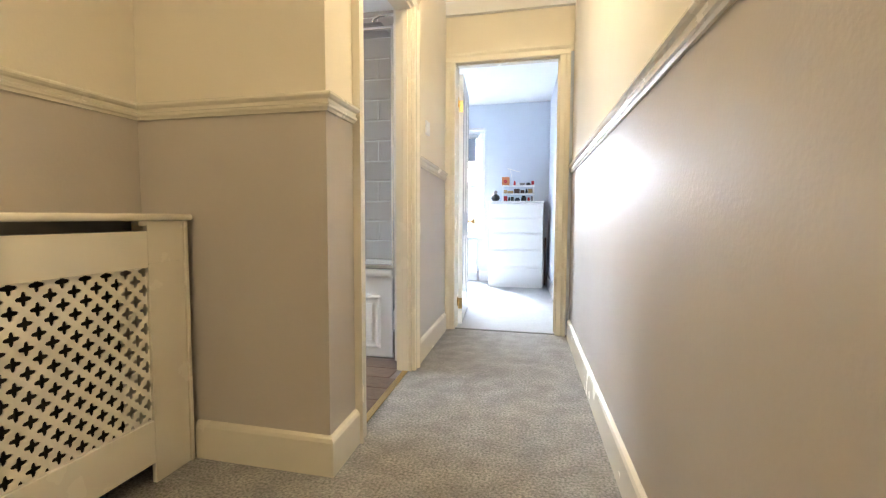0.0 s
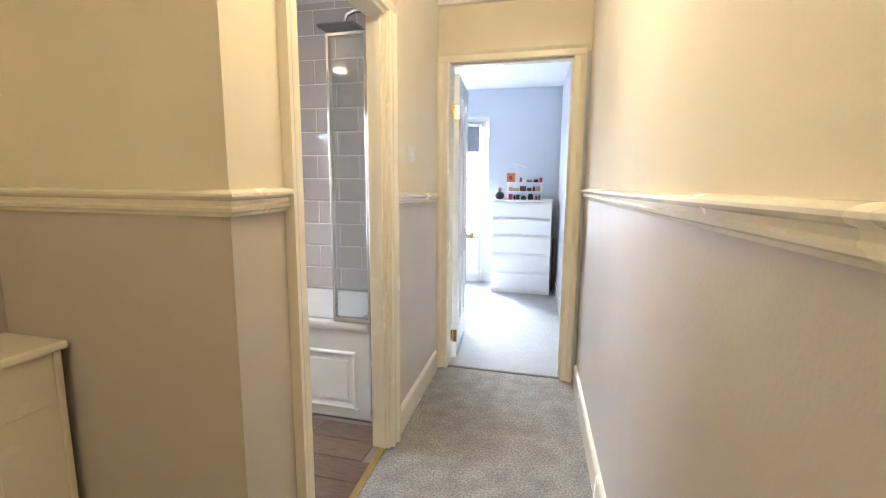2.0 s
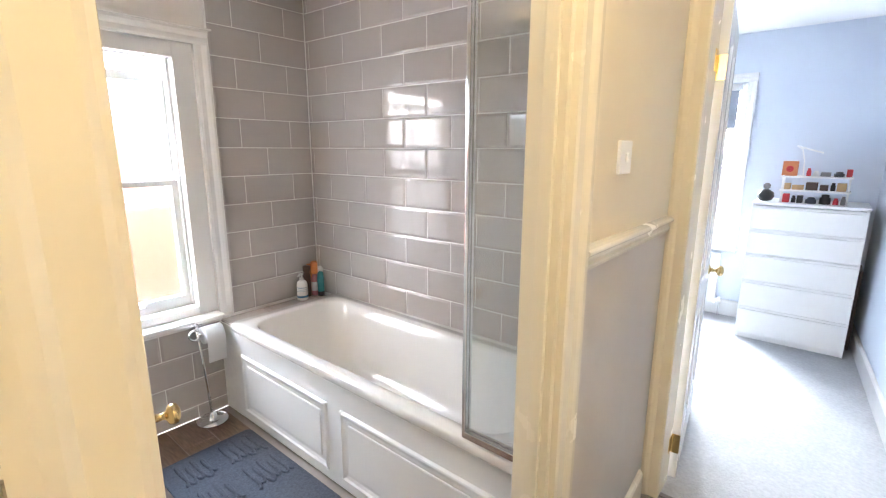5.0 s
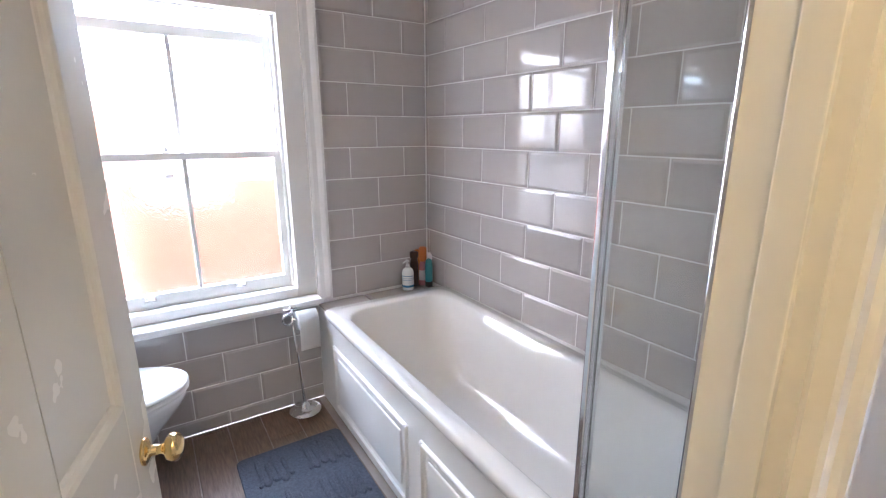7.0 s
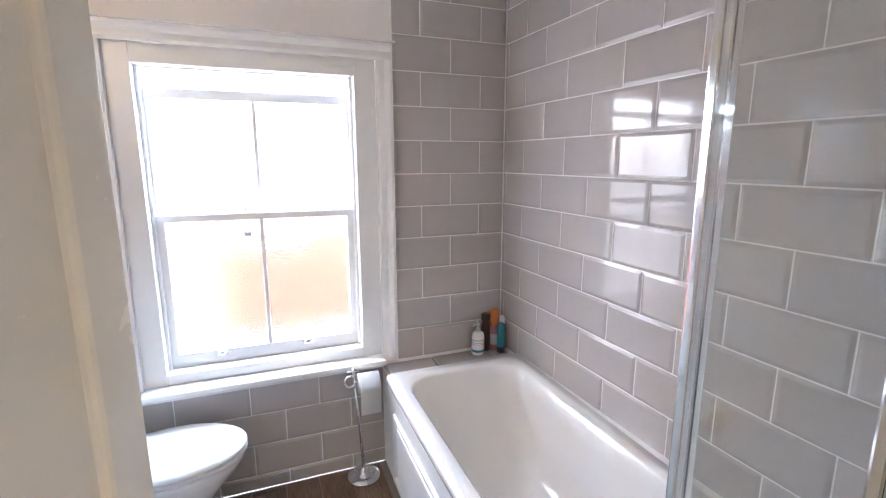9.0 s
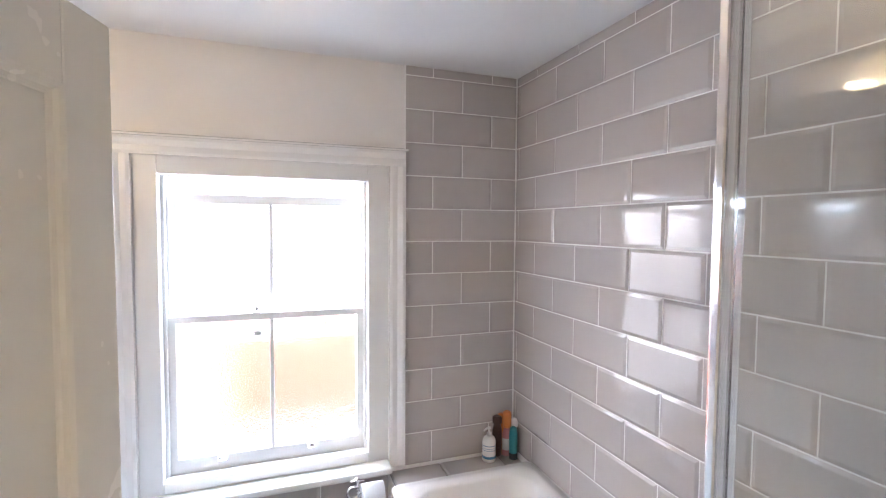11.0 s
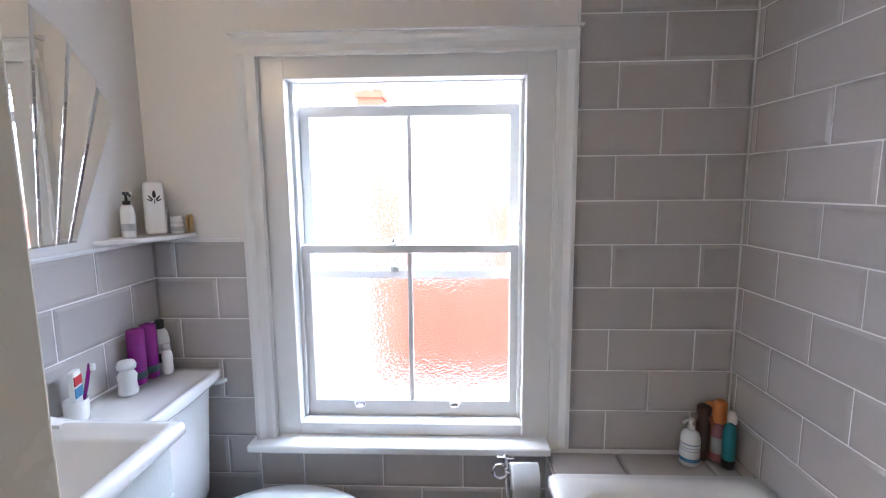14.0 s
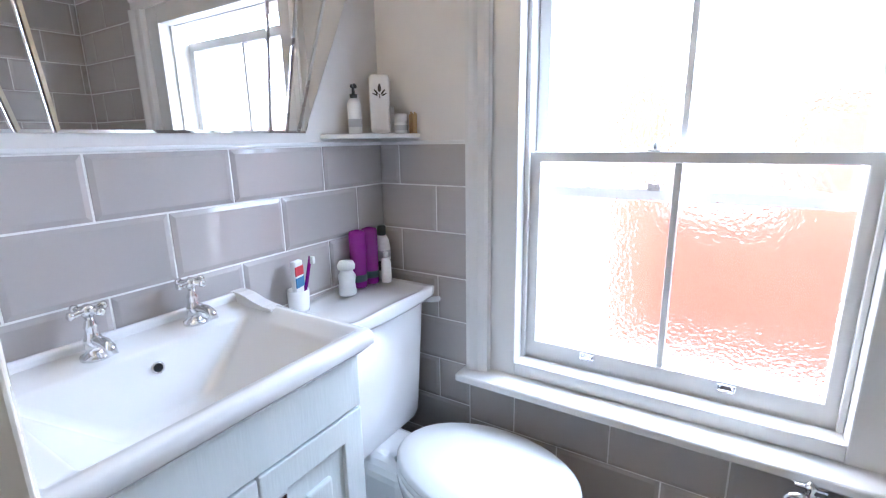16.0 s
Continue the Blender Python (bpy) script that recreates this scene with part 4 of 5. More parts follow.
for i in range(7):
    part("stick", lathe([(0.003, 0), (0.003, 0.058 + 0.004 * (i % 3))], (-1.958 + 0.0075 * (i % 4), 2.063 + 0.0085 * (i // 4), SZ), 8), REED, sticks)

# things on the cistern and the basin
CZ = 0.873
flask("lotion_bottle", (-1.70, 1.972, CZ - 0.004), [(0.026, 0), (0.029, 0.005), (0.025, 0.035), (0.028, 0.06), (0.02, 0.074), (0.018, 0.082)], PLASTIC, "squat white bottle with a mushroom cap", cap=[(0.026, 0), (0.028, 0.012), (0.022, 0.024), (0.004, 0.027)])
for dx, dy in ((0, 0), (-0.055, 0.004)):
    tagged(flask("purple_bottle", (-1.772 + dx, 1.957 + dy, CZ - 0.002), [(0.024, 0), (0.026, 0.003), (0.026, 0.055), (0.0265, 0.057), (0.0265, 0.175), (0.024, 0.184), (0.01, 0.188)], PURPLE, "tall glossy purple bottle on the cistern", bands=((0.02, 0.045, 0.0264, PRINT),)), group="purple bottles on the cistern")
flask("mouthwash_bottle", (-1.895, 1.957, CZ - 0.002), body(0.028, 0.15, 0.015, 0.04), PLASTIC, "white bottle with a black cap and dark label", cap=[(0.014, 0), (0.015, 0.004), (0.015, 0.03), (0.008, 0.034)], cap_mat=BLACK, bands=((0.03, 0.065, 0.0284, PRINT), (0.075, 0.10, 0.0284, LABELG)))
flask("small_bottle", (-1.862, 1.998, CZ - 0.004), body(0.017, 0.085, 0.009), PLASTIC, "small pale bottle before the mouthwash", cap=[(0.009, 0), (0.009, 0.018), (0.004, 0.02)])
cup = flask("tooth_mug", (-1.522, 1.955, CZ - 0.002), [(0.028, 0), (0.03, 0.01), (0.031, 0.062), (0.028, 0.062), (0.026, 0.012)], CERAMIC, "white ceramic tooth mug beside the basin", category="mug")
tube_ob = thing("toothpaste_tube", (-1.515, 1.963, CZ + 0.015), "white toothpaste tube with red and blue print", "toothpaste")
part("body", prism([(-1.537, 1.945), (-1.500, 1.955), (-1.503, 1.975), (-1.540, 1.965)], CZ + 0.012, CZ + 0.145, 0.006), PLASTIC, tube_ob)
part("print", prism([(-1.5375, 1.9635), (-1.5025, 1.9735), (-1.503, 1.9765), (-1.5385, 1.9665)], CZ + 0.070, CZ + 0.098), BLUEP, tube_ob)
part("print", prism([(-1.5375, 1.9635), (-1.5025, 1.9735), (-1.503, 1.9765), (-1.5385, 1.9665)], CZ + 0.104, CZ + 0.130), REDP, tube_ob)
brush = thing("toothbrush", (-1.54, 1.967, CZ + 0.015), "purple and white toothbrush in the mug", "toothbrush")
part("handle", tube([(-1.532, 1.957, CZ + 0.014), (-1.546, 1.968, CZ + 0.08), (-1.557, 1.977, CZ + 0.15)], 0.005), PURPLE, brush)
part("bristles", box((-1.563, 1.977, CZ + 0.13), (-1.553, 1.990, CZ + 0.151), 0.002), PLASTIC, brush)

# bottles on the bath's ledge
LZ = 0.5335
flask("soap_bottle", (-1.90, 3.835, LZ), body(0.033, 0.125, 0.013, 0.03), PLASTIC, "white pump soap bottle with blue band", pump=(0.3, -0.95), bands=((0.016, 0.03, 0.0334, BLUEP), (0.056, 0.0595, 0.0333, BLUEP), (0.066, 0.0695, 0.0333, BLUEP), (0.078, 0.083, 0.0333, BLUEP)))
flask("shampoo_bottle", (-1.935, 3.895, LZ), [(0.022, 0), (0.024, 0.004), (0.024, 0.13), (0.018, 0.16), (0.024, 0.165), (0.024, 0.195), (0.016, 0.2)], BROWNB, "dark brown shampoo bottle in the corner")
flask("shampoo_bottle", (-1.925, 3.945, LZ), [(0.024, 0), (0.026, 0.004), (0.026, 0.11), (0.02, 0.13), (0.012, 0.14)], PINK, "dusty pink bottle with an orange cap", cap=[(0.02, 0), (0.022, 0.01), (0.022, 0.075), (0.012, 0.082)], cap_mat=ORANGE, bands=((0.03, 0.09, 0.0264, LABELG),))
flask("shower_gel_bottle", (-1.875, 3.955, LZ), [(0.018, 0), (0.02, 0.003), (0.02, 0.034), (0.0205, 0.036), (0.022, 0.12), (0.016, 0.155), (0.006, 0.162)], TEAL, "teal shower gel bottle standing on its black cap", bands=((0.001, 0.032, 0.0212, BLACK),))
flask("spray_can", (-1.925, 3.985, LZ), [(0.019, 0), (0.02, 0.003), (0.02, 0.13), (0.017, 0.14)], GREYM, "grey can with a white domed cap", cap=[(0.02, 0), (0.021, 0.004), (0.02, 0.025), (0.013, 0.038), (0.003, 0.042)], category="can")
flask("shampoo_bottle", (-1.945, 3.925, LZ), [(0.02, 0), (0.021, 0.004), (0.021, 0.14), (0.014, 0.16)], ORANGE, "orange bottle behind the pink one", cap=[(0.02, 0), (0.02, 0.04), (0.01, 0.045)], cap_mat=ORANGE)

# toilet roll stand
stand = thing("toilet_roll_stand", (-1.875, 3.235, 0), "chrome freestanding toilet roll holder beside the bath", "toilet roll holder")
part("base", lathe([(0.078, 0), (0.08, 0.004), (0.078, 0.010), (0.05, 0.018), (0.024, 0.024), (0.022, 0.04), (0.014, 0.05), (0.009, 0.055)], (-1.875, 3.215, 0.001), 32), CHROME, stand)
part("pole", tube([(-1.875, 3.215, 0.05), (-1.877, 3.202, 0.30), (-1.878, 3.185, 0.535)], 0.007, 12), CHROME, stand)
part("finial", joined(lathe([(0.01, 0), (0.013, 0.008), (0.008, 0.016), (0.012, 0.026), (0.012, 0.034), (0.003, 0.042)], (-1.878, 3.185, 0.53), 16), tube([(-1.878, 3.155, 0.556), (-1.878, 3.215, 0.556)], 0.005)), CHROME, stand)
part("arm", joined(tube(arc((-1.86, 3.165, 0.515), 0.026, 60, 400, 16, "yz"), 0.006), tube([(-1.878, 3.185, 0.53), (-1.86, 3.19, 0.512), (-1.85, 3.21, 0.508), (-1.85, 3.305, 0.508)], 0.006)), CHROME, stand, "curled chrome arm")
roll = thing("toilet_roll", (-1.85, 3.275, 0.508), "white toilet roll with a hanging sheet", "toilet roll")
part("paper_roll", lathe([(0.02, -0.048), (0.045, -0.048), (0.045, 0.048), (0.02, 0.048)], (-1.85, 3.248, 0.505), 28, (0, 1, 0)), PAPER, roll)
bm = bmesh.new()
sheet = []
for i in range(12):
    a = i / 11
    x, z = (-1.85 + 0.047 * math.cos(radians(90 - 90 * min(1, a * 3))), 0.505 + 0.047 * math.sin(radians(90 - 90 * min(1, a * 3)))) if a < 0.33 else (-1.803 + 0.004 * math.sin(a * 5), 0.505 - (a - 0.33) * 0.21)
    sheet.append([bm.verts.new((x, y, z)) for y in (3.202, 3.296)])
for p, q in zip(sheet, sheet[1:]):
    bm.faces.new((p[0], p[1], q[1], q[0])).smooth = True
bmesh.ops.solidify(bm, geom=bm.faces[:], thickness=0.001)
part("hanging_sheet", bm, PAPER, roll)

# bath mat with looped relief
rug = thing("bath_mat", (-1.245, 3.07, 0), "slate blue towelling bath mat with looped relief", "bath mat")
part("pad", joined(prism(rounded(-1.64, -0.85, 2.845, 3.30, 0.03), 0.001, 0.014, 0.004)), MATBLUE, rug)
rr = random.Random(4)
for row, x0 in enumerate((-1.50, -1.28)):
    for word, (y0, n) in enumerate(((2.89, 4), (3.09, 5))):
        pts = []
        for k in range(n * 14 + 1):
            a = math.tau * k / 14
            pts.append((x0 + row * 0.02 + 0.078 * math.cos(a) * (1 + 0.25 * math.sin(k * 0.21 + row)), y0 + 0.012 + 0.034 * k / 14 + 0.012 * math.sin(a), 0.0145))
        part("relief_loop", tube(pts, 0.0075, 6), MATBLUE, rug)

# radiator cover on the landing
cover = thing("radiator_cover", (-0.45, 1.4, 0), "cream painted radiator cover with cross-pierced grille", "radiator cover")
RX, RY0, RY1 = -0.345, 0.62, 2.03
part("top", box((-0.557, RY0 - 0.015, 0.865), (RX + 0.018, 2.052, 0.888), 0.009, 3), GLOSS, cover, "cream rounded top board")
part("front_frame", joined(box((RX - 0.018, 1.875, 0), (RX, RY1, 0.864), 0.002), box((RX - 0.018, RY0, 0), (RX, RY0 + 0.15, 0.864), 0.002), box((RX - 0.018, RY0 + 0.15, 0.715), (RX, 1.875, 0.832), 0.002), box((RX - 0.018, RY0 + 0.15, 0.07), (RX, 1.875, 0.213), 0.002),
                           prism([(RX - 0.018, 1.875), (RX, 1.875), (RX, 1.845), (RX - 0.018, 1.845)], 0.85, 0.864)), GLOSS, cover)
part("side_panel", box((-0.557, RY1 - 0.018, 0), (RX - 0.018, RY1, 0.864), 0.002), GLOSS, cover)
part("side_panel", box((-0.557, RY0, 0), (RX - 0.018, RY0 + 0.018, 0.864), 0.002), GLOSS, cover)
part("bead", joined(box((RX, 1.875, 0.725), (RX + 0.003, 2.0, 0.728)), box((RX - 0.002, 2.018, 0), (RX + 0.008, RY1 + 0.006, 0.864), 0.004)), GLOSS, cover)
bm = bmesh.new()
STEP = 0.0625
hole = []
for k in range(24):
    a = math.tau * k / 24
    r = 0.0145 + 0.0052 * math.cos(4 * a)
    c, s = math.cos(a), math.sin(a)
    hole.append((r * c, r * s, STEP / 2 / (abs(c) + abs(s)) * c, STEP / 2 / (abs(c) + abs(s)) * s))
for i in range(-1, 18):
    for j in range(-1, 10):
        for o in (0, 0.5):
            cy, cz = 1.865 - (i + o) * STEP, 0.705 - (j + o) * STEP
            if not (0.74 < cy < 1.92 and 0.18 < cz < 0.74):
                continue
            ins = [bm.verts.new((RX - 0.010, cy + p, cz + q)) for p, q, _, _ in hole]
            out = [bm.verts.new((RX - 0.010, cy + p, cz + q)) for _, _, p, q in hole]
            deep = [bm.verts.new((RX - 0.014, cy + p, cz + q)) for p, q, _, _ in hole]
            for k in range(24):
                n = (k + 1) % 24
                bm.faces.new((out[k], out[n], ins[n], ins[k]))
                bm.faces.new((ins[k], ins[n], deep[n], deep[k]))
bmesh.ops.recalc_face_normals(bm, faces=bm.faces[:])
part("grille", bm, GLOSS, cover, "cross-pierced cream grille")
# radiator behind the grille, with the cover's inner shade put into its colour
rad0 = thing("radiator", (-0.50, 1.3, 0.1), "old radiator coloured near-black for the shade behind the pierced grille", "radiator")
part("panel", box((-0.545, 0.75, 0.12), (-0.49, 1.9, 0.70), 0.01), COVER_SHADE, rad0)
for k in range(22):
    part("fin", box((-0.488, 0.77 + k * 0.051, 0.14), (-0.47, 0.80 + k * 0.051, 0.68), 0.006), COVER_SHADE, rad0)

# light switch between the doorways
sw = thing("light_switch", (left_x(3.52), 3.52, 1.435), "white square plastic light switch", "light switch")
part("plate", box((left_x(3.52) - 0.002, 3.477, 1.392), (left_x(3.52) + 0.011, 3.563, 1.478), 0.004, 3), PLASTIC, sw)
part("rocker", box((left_x(3.52) + 0.009, 3.511, 1.424), (left_x(3.52) + 0.016, 3.529, 1.446), 0.002), PLASTIC, sw)

# glowing globe lamps of the landing


def globe_lamp(x, y, z, r):
    ob = thing("ceiling_light", (x, y, 2.56), "warm glowing glass globe under a brass ceiling rose", "ceiling light", "landing ceiling lights")
    part("rose", lathe([(0.02, -0.03), (0.045, -0.02), (0.06, -0.004), (0.06, 0.0)], (x, y, 2.56), 24), BRASS, ob)
    part("stem", tube([(x, y, 2.54), (x, y, z + r * 0.96)], 0.008), BRASS, ob)
    part("globe", lathe([(r * math.sin(math.pi * k / 14), -r * math.cos(math.pi * k / 14)) for k in range(15)], (x, y, z), 28), GLOBE, ob, "warm glowing glass globe")


globe_lamp(0.64, 2.42, 2.40, 0.13)
globe_lamp(0.35, -0.15, 2.33, 0.115)

# ---- bedroom ----
dresser = thing("chest_of_drawers", (0.43, 6.67, 0.004), "white five-drawer chest with plain fronts", "chest of drawers")
DX0, DX1, DF, DB, DT = 0.10, 0.765, 6.43, 6.90, 1.078
part("carcass", joined(box((DX0, DF + 0.018, 0.004), (DX0 + 0.018, DB, DT - 0.02), 0.002), box((DX1 - 0.018, DF + 0.018, 0.004), (DX1, DB, DT - 0.02), 0.002), box((DX0 + 0.018, DF + 0.03, 0.06), (DX1 - 0.018, DB, DT - 0.03)), box((DX0 + 0.018, DF + 0.03, 0.004), (DX1 - 0.018, DF + 0.05, 0.06))), LACQ, dresser)
part("top", box((DX0 - 0.004, DF - 0.002, DT - 0.02), (DX1 + 0.004, DB, DT), 0.003), LACQ, dresser)
edges = (0.045, 0.262, 0.475, 0.683, 0.872, 1.054)
for z0, z1 in zip(edges, edges[1:]):
    part("drawer_front", joined(box((DX0 + 0.002, DF, z0 + 0.004), (DX1 - 0.002, DF + 0.018, z1 - 0.022), 0.003), box((DX0 + 0.002, DF + 0.010, z1 - 0.022), (DX1 - 0.002, DF + 0.018, z1 - 0.004))), LACQ, dresser)
rack = thing("wire_rack", (0.47, 6.58, DT), "two-tier white wire rack full of cosmetics", "rack")
for z in (DT + 0.09, DT + 0.19):
    part("tier", joined(tube([(0.25, 6.50, z), (0.645, 6.50, z)], 0.006), tube([(0.25, 6.64, z), (0.645, 6.64, z)], 0.006), box((0.25, 6.50, z - 0.006), (0.645, 6.64, z - 0.003)), tube([(0.25, 6.50, z), (0.25, 6.64, z)], 0.006), tube([(0.645, 6.50, z), (0.645, 6.64, z)], 0.006)), PLASTIC, rack)
for x in (0.26, 0.635):
    for y in (6.505, 6.635):
        part("post", tube([(x, y, DT), (x, y, DT + 0.20)], 0.005), PLASTIC, rack)
flask("perfume_bottle", (0.165, 6.55, DT), [(0.015, 0), (0.04, 0.008), (0.055, 0.035), (0.05, 0.065), (0.025, 0.085), (0.014, 0.09)], BLACK, "round black perfume bottle with a pale stopper", cap=[(0.012, 0), (0.022, 0.012), (0.024, 0.03), (0.012, 0.045)], cap_mat=GREYM)
card = thing("carton", (0.29, 6.57, DT + 0.195), "small orange carton with a round red mark", "box")
part("body", box((0.245, 6.52, DT + 0.195), (0.335, 6.60, DT + 0.30), 0.003), CARD, card)
part("mark", lathe([(0.022, 0), (0.022, 0.002), (0.01, 0.002), (0.01, 0)], (0.29, 6.52, DT + 0.245), 18, (0, -1, 0)), REDP, card)
flap = thing("spatula", (0.37, 6.56, DT + 0.2), "thin white long-handled brush sticking up from the rack", "brush")
part("handle", tube([(0.37, 6.56, DT + 0.193), (0.365, 6.56, DT + 0.30), (0.345, 6.558, DT + 0.385), (0.315, 6.555, DT + 0.405)], 0.0045), PLASTIC, flap)
part("head", joined(tube([(0.31, 6.555, DT + 0.408), (0.38, 6.55, DT + 0.385), (0.465, 6.545, DT + 0.36)], 0.006)), PLASTIC, flap)

COS = [(BLACK, "black"), (BLACK, "black"), (PRINT, "dark blue"), (REDP, "red"), (BROWNB, "brown"), (GREYM, "grey"), (BLUEP, "blue"), (PLASTIC, "white"), (REED, "tan")]
for z0, hmax in ((DT, 0.075), (DT + 0.096, 0.08), (DT + 0.196, 0.055)):
    x = 0.27 if z0 < DT + 0.15 else 0.385
    while x < 0.63:
        m, nm = COS[rr.randrange(len(COS))]
        w, h = rr.uniform(0.028, 0.085), hmax * rr.uniform(0.4, 1)
        if rr.random() < 0.55:
            ob = thing("cosmetic_box", (x + w / 2, 6.56, z0), nm + " cosmetic packet on the wire rack", "cosmetics", "cosmetics on the rack")
            part("body", box((x, 6.53, z0), (x + w * 0.9, 6.60, z0 + h), 0.004), m, ob)
        else:
            ob = thing("cosmetic_tube", (x + w / 2, 6.56, z0), nm + " cosmetic tube on the wire rack", "cosmetics", "cosmetics on the rack")
            part("body", lathe([(w * 0.4, 0), (w * 0.44, 0.004), (w * 0.42, h * 0.7), (w * 0.3, h * 0.75), (w * 0.3, h), (w * 0.2, h + 0.003)], (x + w / 2, 6.56, z0), 14), m, ob)
        x += w + 0.004
cloth = thing("hanging_cloth", (0.80, 6.5, 0.5), "dark maroon cloth between chest and wall", "cloth")
part("fabric", box((0.776, 6.60, 0.02), (0.797, 6.86, 0.62), 0.008), BROWNB, cloth)

bed_rad = thing("radiator", (-0.55, 6.9, 0.1), "white panel radiator below the bedroom window", "radiator")
for i in range(26):
    part("flute", box((-0.99 + i * 0.033, 6.868, 0.12), (-0.99 + i * 0.033 + 0.024, 6.885, 0.555), 0.006), LACQ, bed_rad)
part("panel", box((-1.0, 6.88, 0.11), (-0.13, 6.93, 0.565), 0.004), LACQ, bed_rad)
part("valve", joined(tube([(-0.10, 6.90, 0.004), (-0.10, 6.90, 0.13), (-0.13, 6.90, 0.15)], 0.009), lathe([(0.016, 0), (0.018, 0.02), (0.012, 0.05)], (-0.10, 6.90, 0.12), 14)), PLASTIC, bed_rad)

bwin = tagged(new("window_bedroom"), "white sash window with a grey roller blind above", "window", kind="structure")
part("architrave", sweep(AX, (-0.10, 6.95, 0.60), (-0.10, 6.95, 2.0), (0, -1, 0), (1, 0, 0)), WHITEW, bwin)
part("architrave", sweep(AX, (-1.11, 6.95, 0.60), (-1.11, 6.95, 2.0), (0, -1, 0), (-1, 0, 0)), WHITEW, bwin)
part("architrave", sweep(AX, (-1.178, 6.95, 2.0), (-0.032, 6.95, 2.0), (0, -1, 0), (0, 0, 1)), WHITEW, bwin)
part("window_sill", box((-1.19, 6.89, 0.585), (-0.02, 7.05, 0.61), 0.006), WHITEW, bwin)
for lo, hi in (((-0.15, 7.0, 0.6), (-0.09, 7.1, 2.0)), ((-1.12, 7.0, 0.6), (-1.06, 7.1, 2.0)), ((-1.06, 7.0, 1.94), (-0.15, 7.1, 2.0)), ((-1.06, 7.0, 0.6), (-0.15, 7.1, 0.68)), ((-1.06, 7.03, 1.28), (-0.15, 7.08, 1.32)), ((-0.62, 7.04, 0.68), (-0.60, 7.07, 1.28)), ((-0.62, 7.05, 1.32), (-0.60, 7.08, 1.94))):
    part("frame", box(lo, hi, 0.003), WHITEW, bwin)
for z0, z1 in ((0.68, 1.28), (1.32, 1.94)):
    g = part("pane", box((-1.06, 7.058, z0), (-0.15, 7.062, z1)), PANEB, bwin)
    g.visible_shadow = False
blind = thing("roller_blind", (-0.6, 6.97, 1.98), "grey fabric roller blind pulled partly down", "blind")
part("roller", lathe([(0.022, 0), (0.022, 0.93)], (-1.07, 6.975, 1.965), 18, (1, 0, 0)), PLASTIC, blind)
part("fabric", box((-1.05, 6.975, 1.64), (-0.155, 6.977, 1.965)), BLINDM, blind)
part("bottom_bar", box((-1.05, 6.970, 1.625), (-0.155, 6.982, 1.645), 0.004), PLASTIC, blind)
smoke = thing("smoke_alarm", (0.27, 5.3, BED_CEIL), "round white smoke alarm on the ceiling", "smoke alarm")
part("body", lathe([(0.03, -0.035), (0.045, -0.032), (0.055, -0.012), (0.055, 0.0)], (0.27, 5.3, BED_CEIL), 24), PLASTIC, smoke)

# ---- outdoors ----
GROUND = material("grey_paving", (0.30, 0.29, 0.28), 0.9, grain=0.5, grain_scale=6, mottle=0.4, mottle_scale=0.6)
RENDERW = material("white_render", (0.80, 0.79, 0.77), 0.85, grain=0.3, mottle=0.4, mottle_scale=1.2, bump=0.4, bump_scale=40)
ground = structure("ground", box((-600, -600, -3.2), (600, 600, -3.0)), GROUND, "grey paved yard and ground below the windows", "ground")
yard = thing("yard_wall", (-3.5, 3.6, -3.0), "stepped orange brick wall with a white rendered base", "wall")
part("wall", box((-3.7, 2.66, -3.0), (-3.3, 6.5, 0.93)), BRICKM, yard)
part("step", box((-3.7, 3.16, 0.93), (-3.3, 6.5, 1.50)), BRICKM, yard)
part("pier", box((-3.72, 2.42, -3.0), (-3.28, 2.66, 1.60)), BRICKM, yard)
part("rendered_base", box((-3.72, 2.3, -3.0), (-3.27, 6.5, 0.20)), RENDERW, yard, "white rendered base")
part("coping", box((-3.73, 3.14, 1.50), (-3.27, 6.5, 1.54), 0.01), MORTAR, yard)
white_house = thing("rendered_house", (-8.0, -1.0, -3.0), "white rendered neighbouring house beyond the yard", "house")
part("wall", box((-11.0, -6.0, -3.0), (-6.5, 2.6, 1.35)), RENDERW, white_house)
part("chimney", joined(box((-8.8, 1.3, 1.4), (-8.3, 1.7, 3.0)), box((-8.84, 1.26, 3.0), (-8.26, 1.74, 3.1)), lathe([(0.085, 0), (0.07, 0.35), (0.085, 0.4)], (-8.55, 1.4, 3.1), 12), lathe([(0.085, 0), (0.07, 0.35), (0.085, 0.4)], (-8.55, 1.6, 3.1), 12)), BRICKM, white_house, "brick chimney with two pots")
part("coping", box((-11.0, -6.05, 1.35), (-6.45, 2.65, 1.42)), MORTAR, white_house)

# ---- tiles and floor planks ----
PITCH, ROW = 0.303, 0.153
cache = {}


def tile_mesh(w, h, name, bevel, deep, mat):
    key = (round(w, 3), round(h, 3), name)
    if key not in cache:
        b = min(bevel, w * 0.3, h * 0.3)
        v = [(0, 0, 0), (w, 0, 0), (w, h, 0), (0, h, 0)]
        v += [(x, y, deep * 0.5) for x, y, _ in v[:4]]
        v += [(b, b, deep), (w - b, b, deep), (w - b, h - b, deep), (b, h - b, deep)]
        f = [(8, 9, 10, 11)]
        for i in range(4):
            j = (i + 1) % 4
            f += [(i, j, 4 + j, 4 + i), (4 + i, 4 + j, 8 + j, 8 + i)]
        me = bpy.data.meshes.new(name)
        me.from_pydata(v, [], f)
        me.materials.append(mat)
        cache[key] = me
    return cache[key]


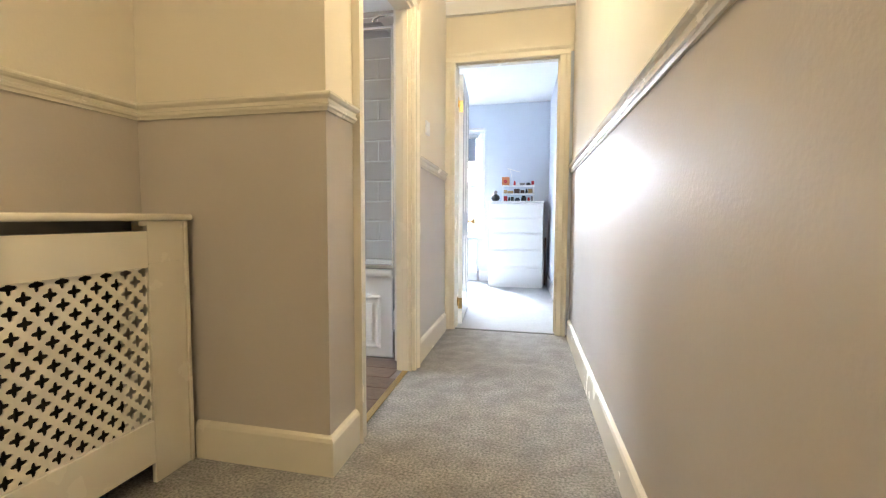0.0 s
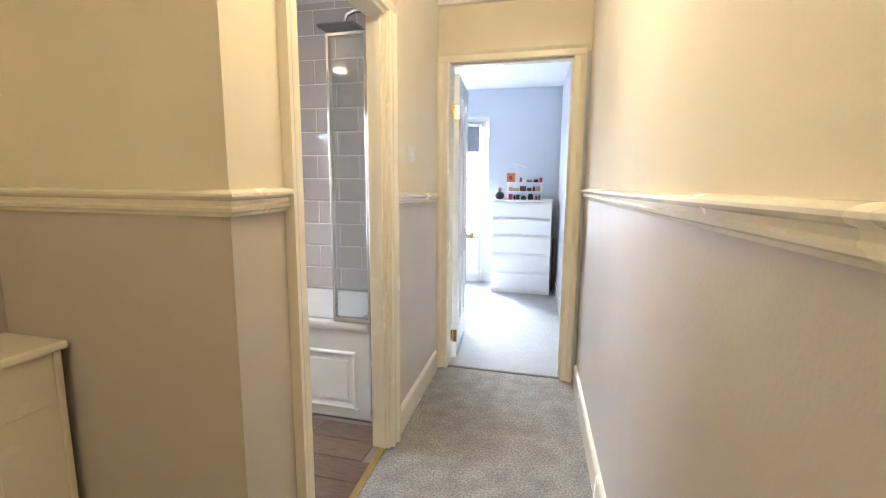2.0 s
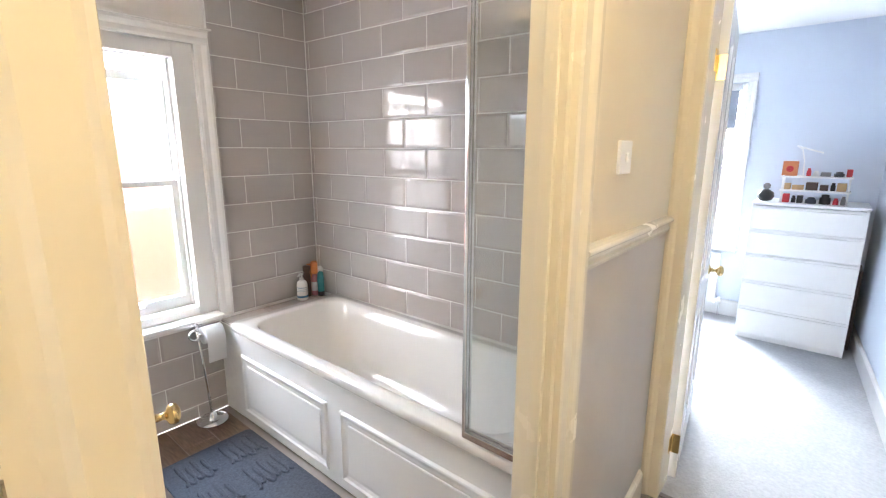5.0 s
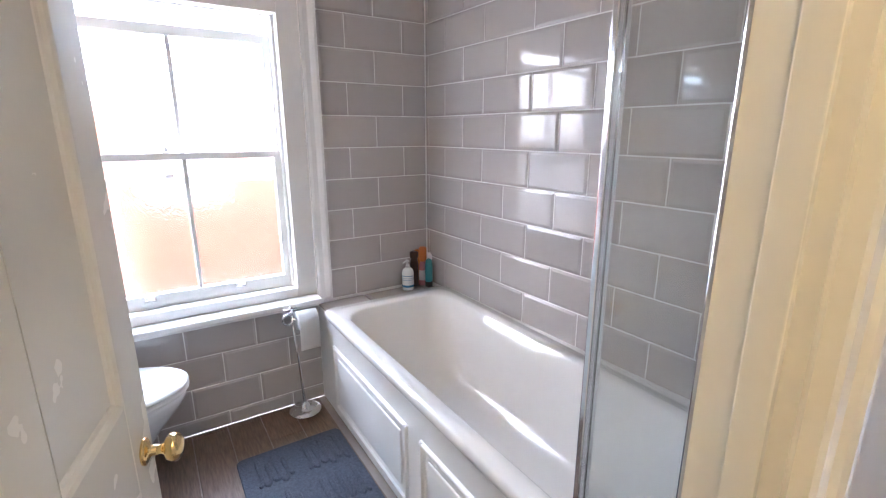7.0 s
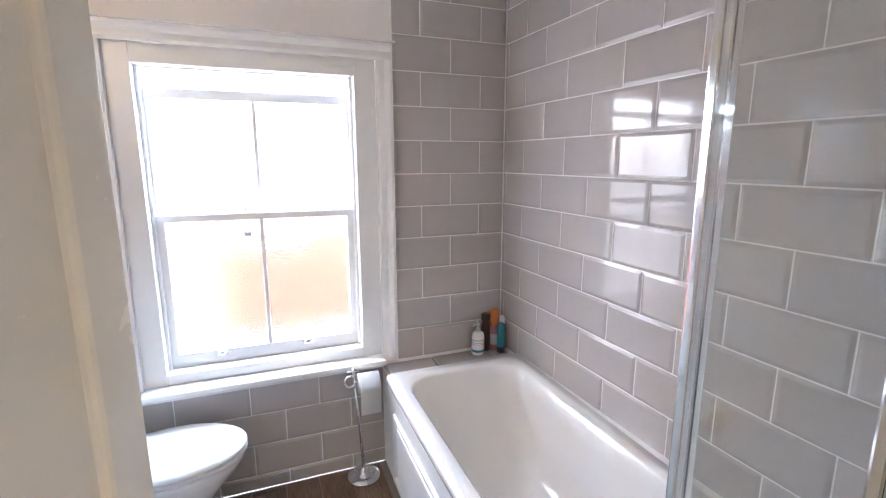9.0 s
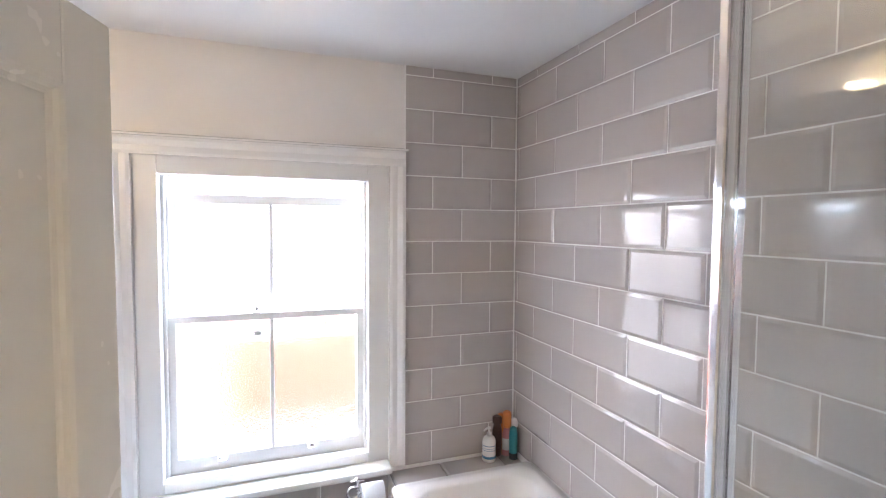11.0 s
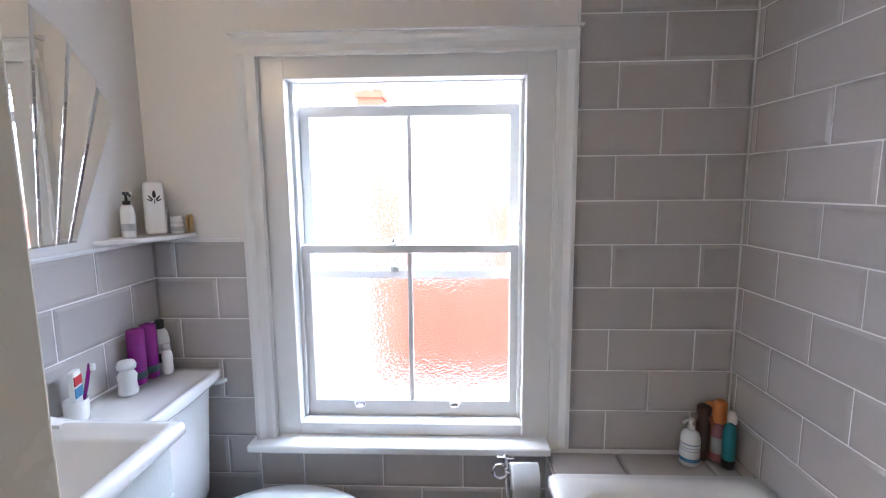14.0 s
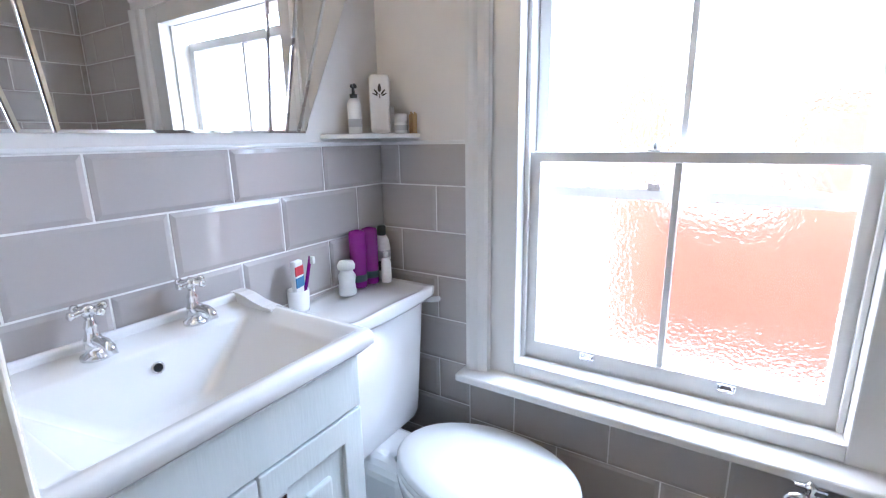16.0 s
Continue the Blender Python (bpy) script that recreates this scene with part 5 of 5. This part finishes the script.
def lay(parent, origin, u_way, v_way, rows, u_range, mat, name="tile", gap=0.0046, bevel=0.011, deep=0.0068, jitter=0.0006):
    """Rows of (v0, v1, one joint's u, pitch) laid on a plane, cut at the ends of u_range."""
    u_way, v_way = Vector(u_way), Vector(v_way)
    n_way = u_way.cross(v_way)
    turn = Matrix((u_way, v_way, n_way)).transposed().to_4x4()
    rnd = random.Random(7)
    for v0, v1, joint, pitch in rows:
        a, b = u_range
        first = math.floor((a - joint) / pitch)
        cuts = [a] + [joint + pitch * k for k in range(first, first + 60) if a + 0.015 < joint + pitch * k < b - 0.015] + [b]
        for c, d in zip(cuts, cuts[1:]):
            w, h = d - c - gap, v1 - v0 - gap
            if w < 0.008 or h < 0.008:
                continue
            ob = new(name, tile_mesh(w, h, name, bevel, deep, mat))
            p = Vector(origin) + u_way * (c + gap / 2) + v_way * (v0 + gap / 2) + n_way * rnd.uniform(0, jitter)
            ob.parent = parent
            ob.matrix_basis = Matrix.Translation(p) @ turn @ pose(0, 0, 0, rnd.uniform(-0.12, 0.12), rnd.uniform(-0.12, 0.12), 0)


def grid(z_first, count, lo, hi, j_even, j_odd, pitch=PITCH):
    rows = []
    for k in range(count):
        z0, z1 = max(lo, z_first + ROW * k), min(hi, z_first + ROW * (k + 1))
        if z1 - z0 > 0.012:
            rows.append((z0, z1, j_even if k % 2 == 0 else j_odd, pitch))
    return rows


# grout beds
part("grout_bed", box((WIN_X, 3.42, 0.3), (WIN_X + 0.0055, 3.999, CEIL_Z)), GROUT, wall_window)
part("grout_bed", box((WIN_X, VAN_Y, 0), (WIN_X + 0.0055, 2.265, 1.325)), GROUT, wall_window)
part("grout_bed", box((WIN_X, 2.265, 0), (WIN_X + 0.0055, 3.42, 0.54)), GROUT, wall_window)
part("grout_bed", box((WIN_X, VAN_Y, 0), (-0.681, VAN_Y + 0.0055, 1.325)), GROUT, wall_vanity)
part("tile_trim", joined(box((WIN_X, VAN_Y, 1.324), (-0.681, VAN_Y + 0.012, 1.334), 0.003), box((WIN_X, VAN_Y + 0.012, 1.324), (WIN_X + 0.012, 2.262, 1.334), 0.003)), PLASTIC, wall_vanity, "white tile trim")
part("tile_trim", box((WIN_X, 3.418, 0.53), (WIN_X + 0.011, 3.424, CEIL_Z)), GROUT, wall_window, "white tile edge")
along = Vector((1, LONG_SLOPE, 0)).normalized()
lay(wall_long, (WIN_X, long_y(WIN_X) + 0.0025, 0), along, (0, 0, 1), grid(0.540, 13, 0.525, CEIL_Z, 0.489, 0.641, 0.304), (0.006, 1.92), TILE)
lay(wall_window, (WIN_X + 0.003, 0, 0), (0, 1, 0), (0, 0, 1), grid(0.540, 13, 0.525, CEIL_Z, 3.557, 3.706), (3.424, long_y(WIN_X) - 0.006), TILE)
lay(wall_window, (WIN_X + 0.003, 0, 0), (0, 1, 0), (0, 0, 1), grid(0.119, 8, 0.119, 1.323, 2.139, 1.993), (VAN_Y + 0.003, 2.262), TILE)
lay(wall_window, (WIN_X + 0.003, 0, 0), (0, 1, 0), (0, 0, 1), grid(-0.080, 5, 0.0, 0.535, 2.878, 2.731), (2.262, 3.345), TILE)
lay(wall_vanity, (0, VAN_Y + 0.003, 0), (-1, 0, 0), (0, 0, 1), grid(0.119, 8, 0.119, 1.323, 1.222, 1.083), (0.684, 1.964), TILE)
lay(wall_window, (WIN_X + 0.003, 0, 0), (0, 1, 0), (0, 0, 1), [(0.0, 0.116, 2.0, PITCH)], (VAN_Y + 0.003, 2.262), TILE)
lay(ledge, (0, 0, 0.5155), (0, 1, 0), (-1, 0, 0), [(1.797, 1.965, 3.60, PITCH)], (3.347, long_y(WIN_X) - 0.008), TILE, bevel=0.008, deep=0.014)
tops = []
for k in range(10):
    y0 = 1.945 - 0.152 + 0.152 * k
    tops.append((max(y0, 1.913), min(y0 + 0.152, 3.36), (-1.725, -1.50, -1.93, -1.60)[k % 4] if k != 8 else -1.725, 0.6))
# plank rows run towards the window; those in the doorway reach the threshold
for a, b, j, p in tops:
    if b - a > 0.03:
        lay(floor_bath, (0, 0, -0.0055), (1, 0, 0), (0, 1, 0), [(a, b, j, p)], (WIN_X + 0.012, -0.692 if a < 2.17 else 0.105 if a > 2.36 and b < 3.15 else 0.046), PLANK, "plank", 0.003, 0.003, 0.005, 0.0004)
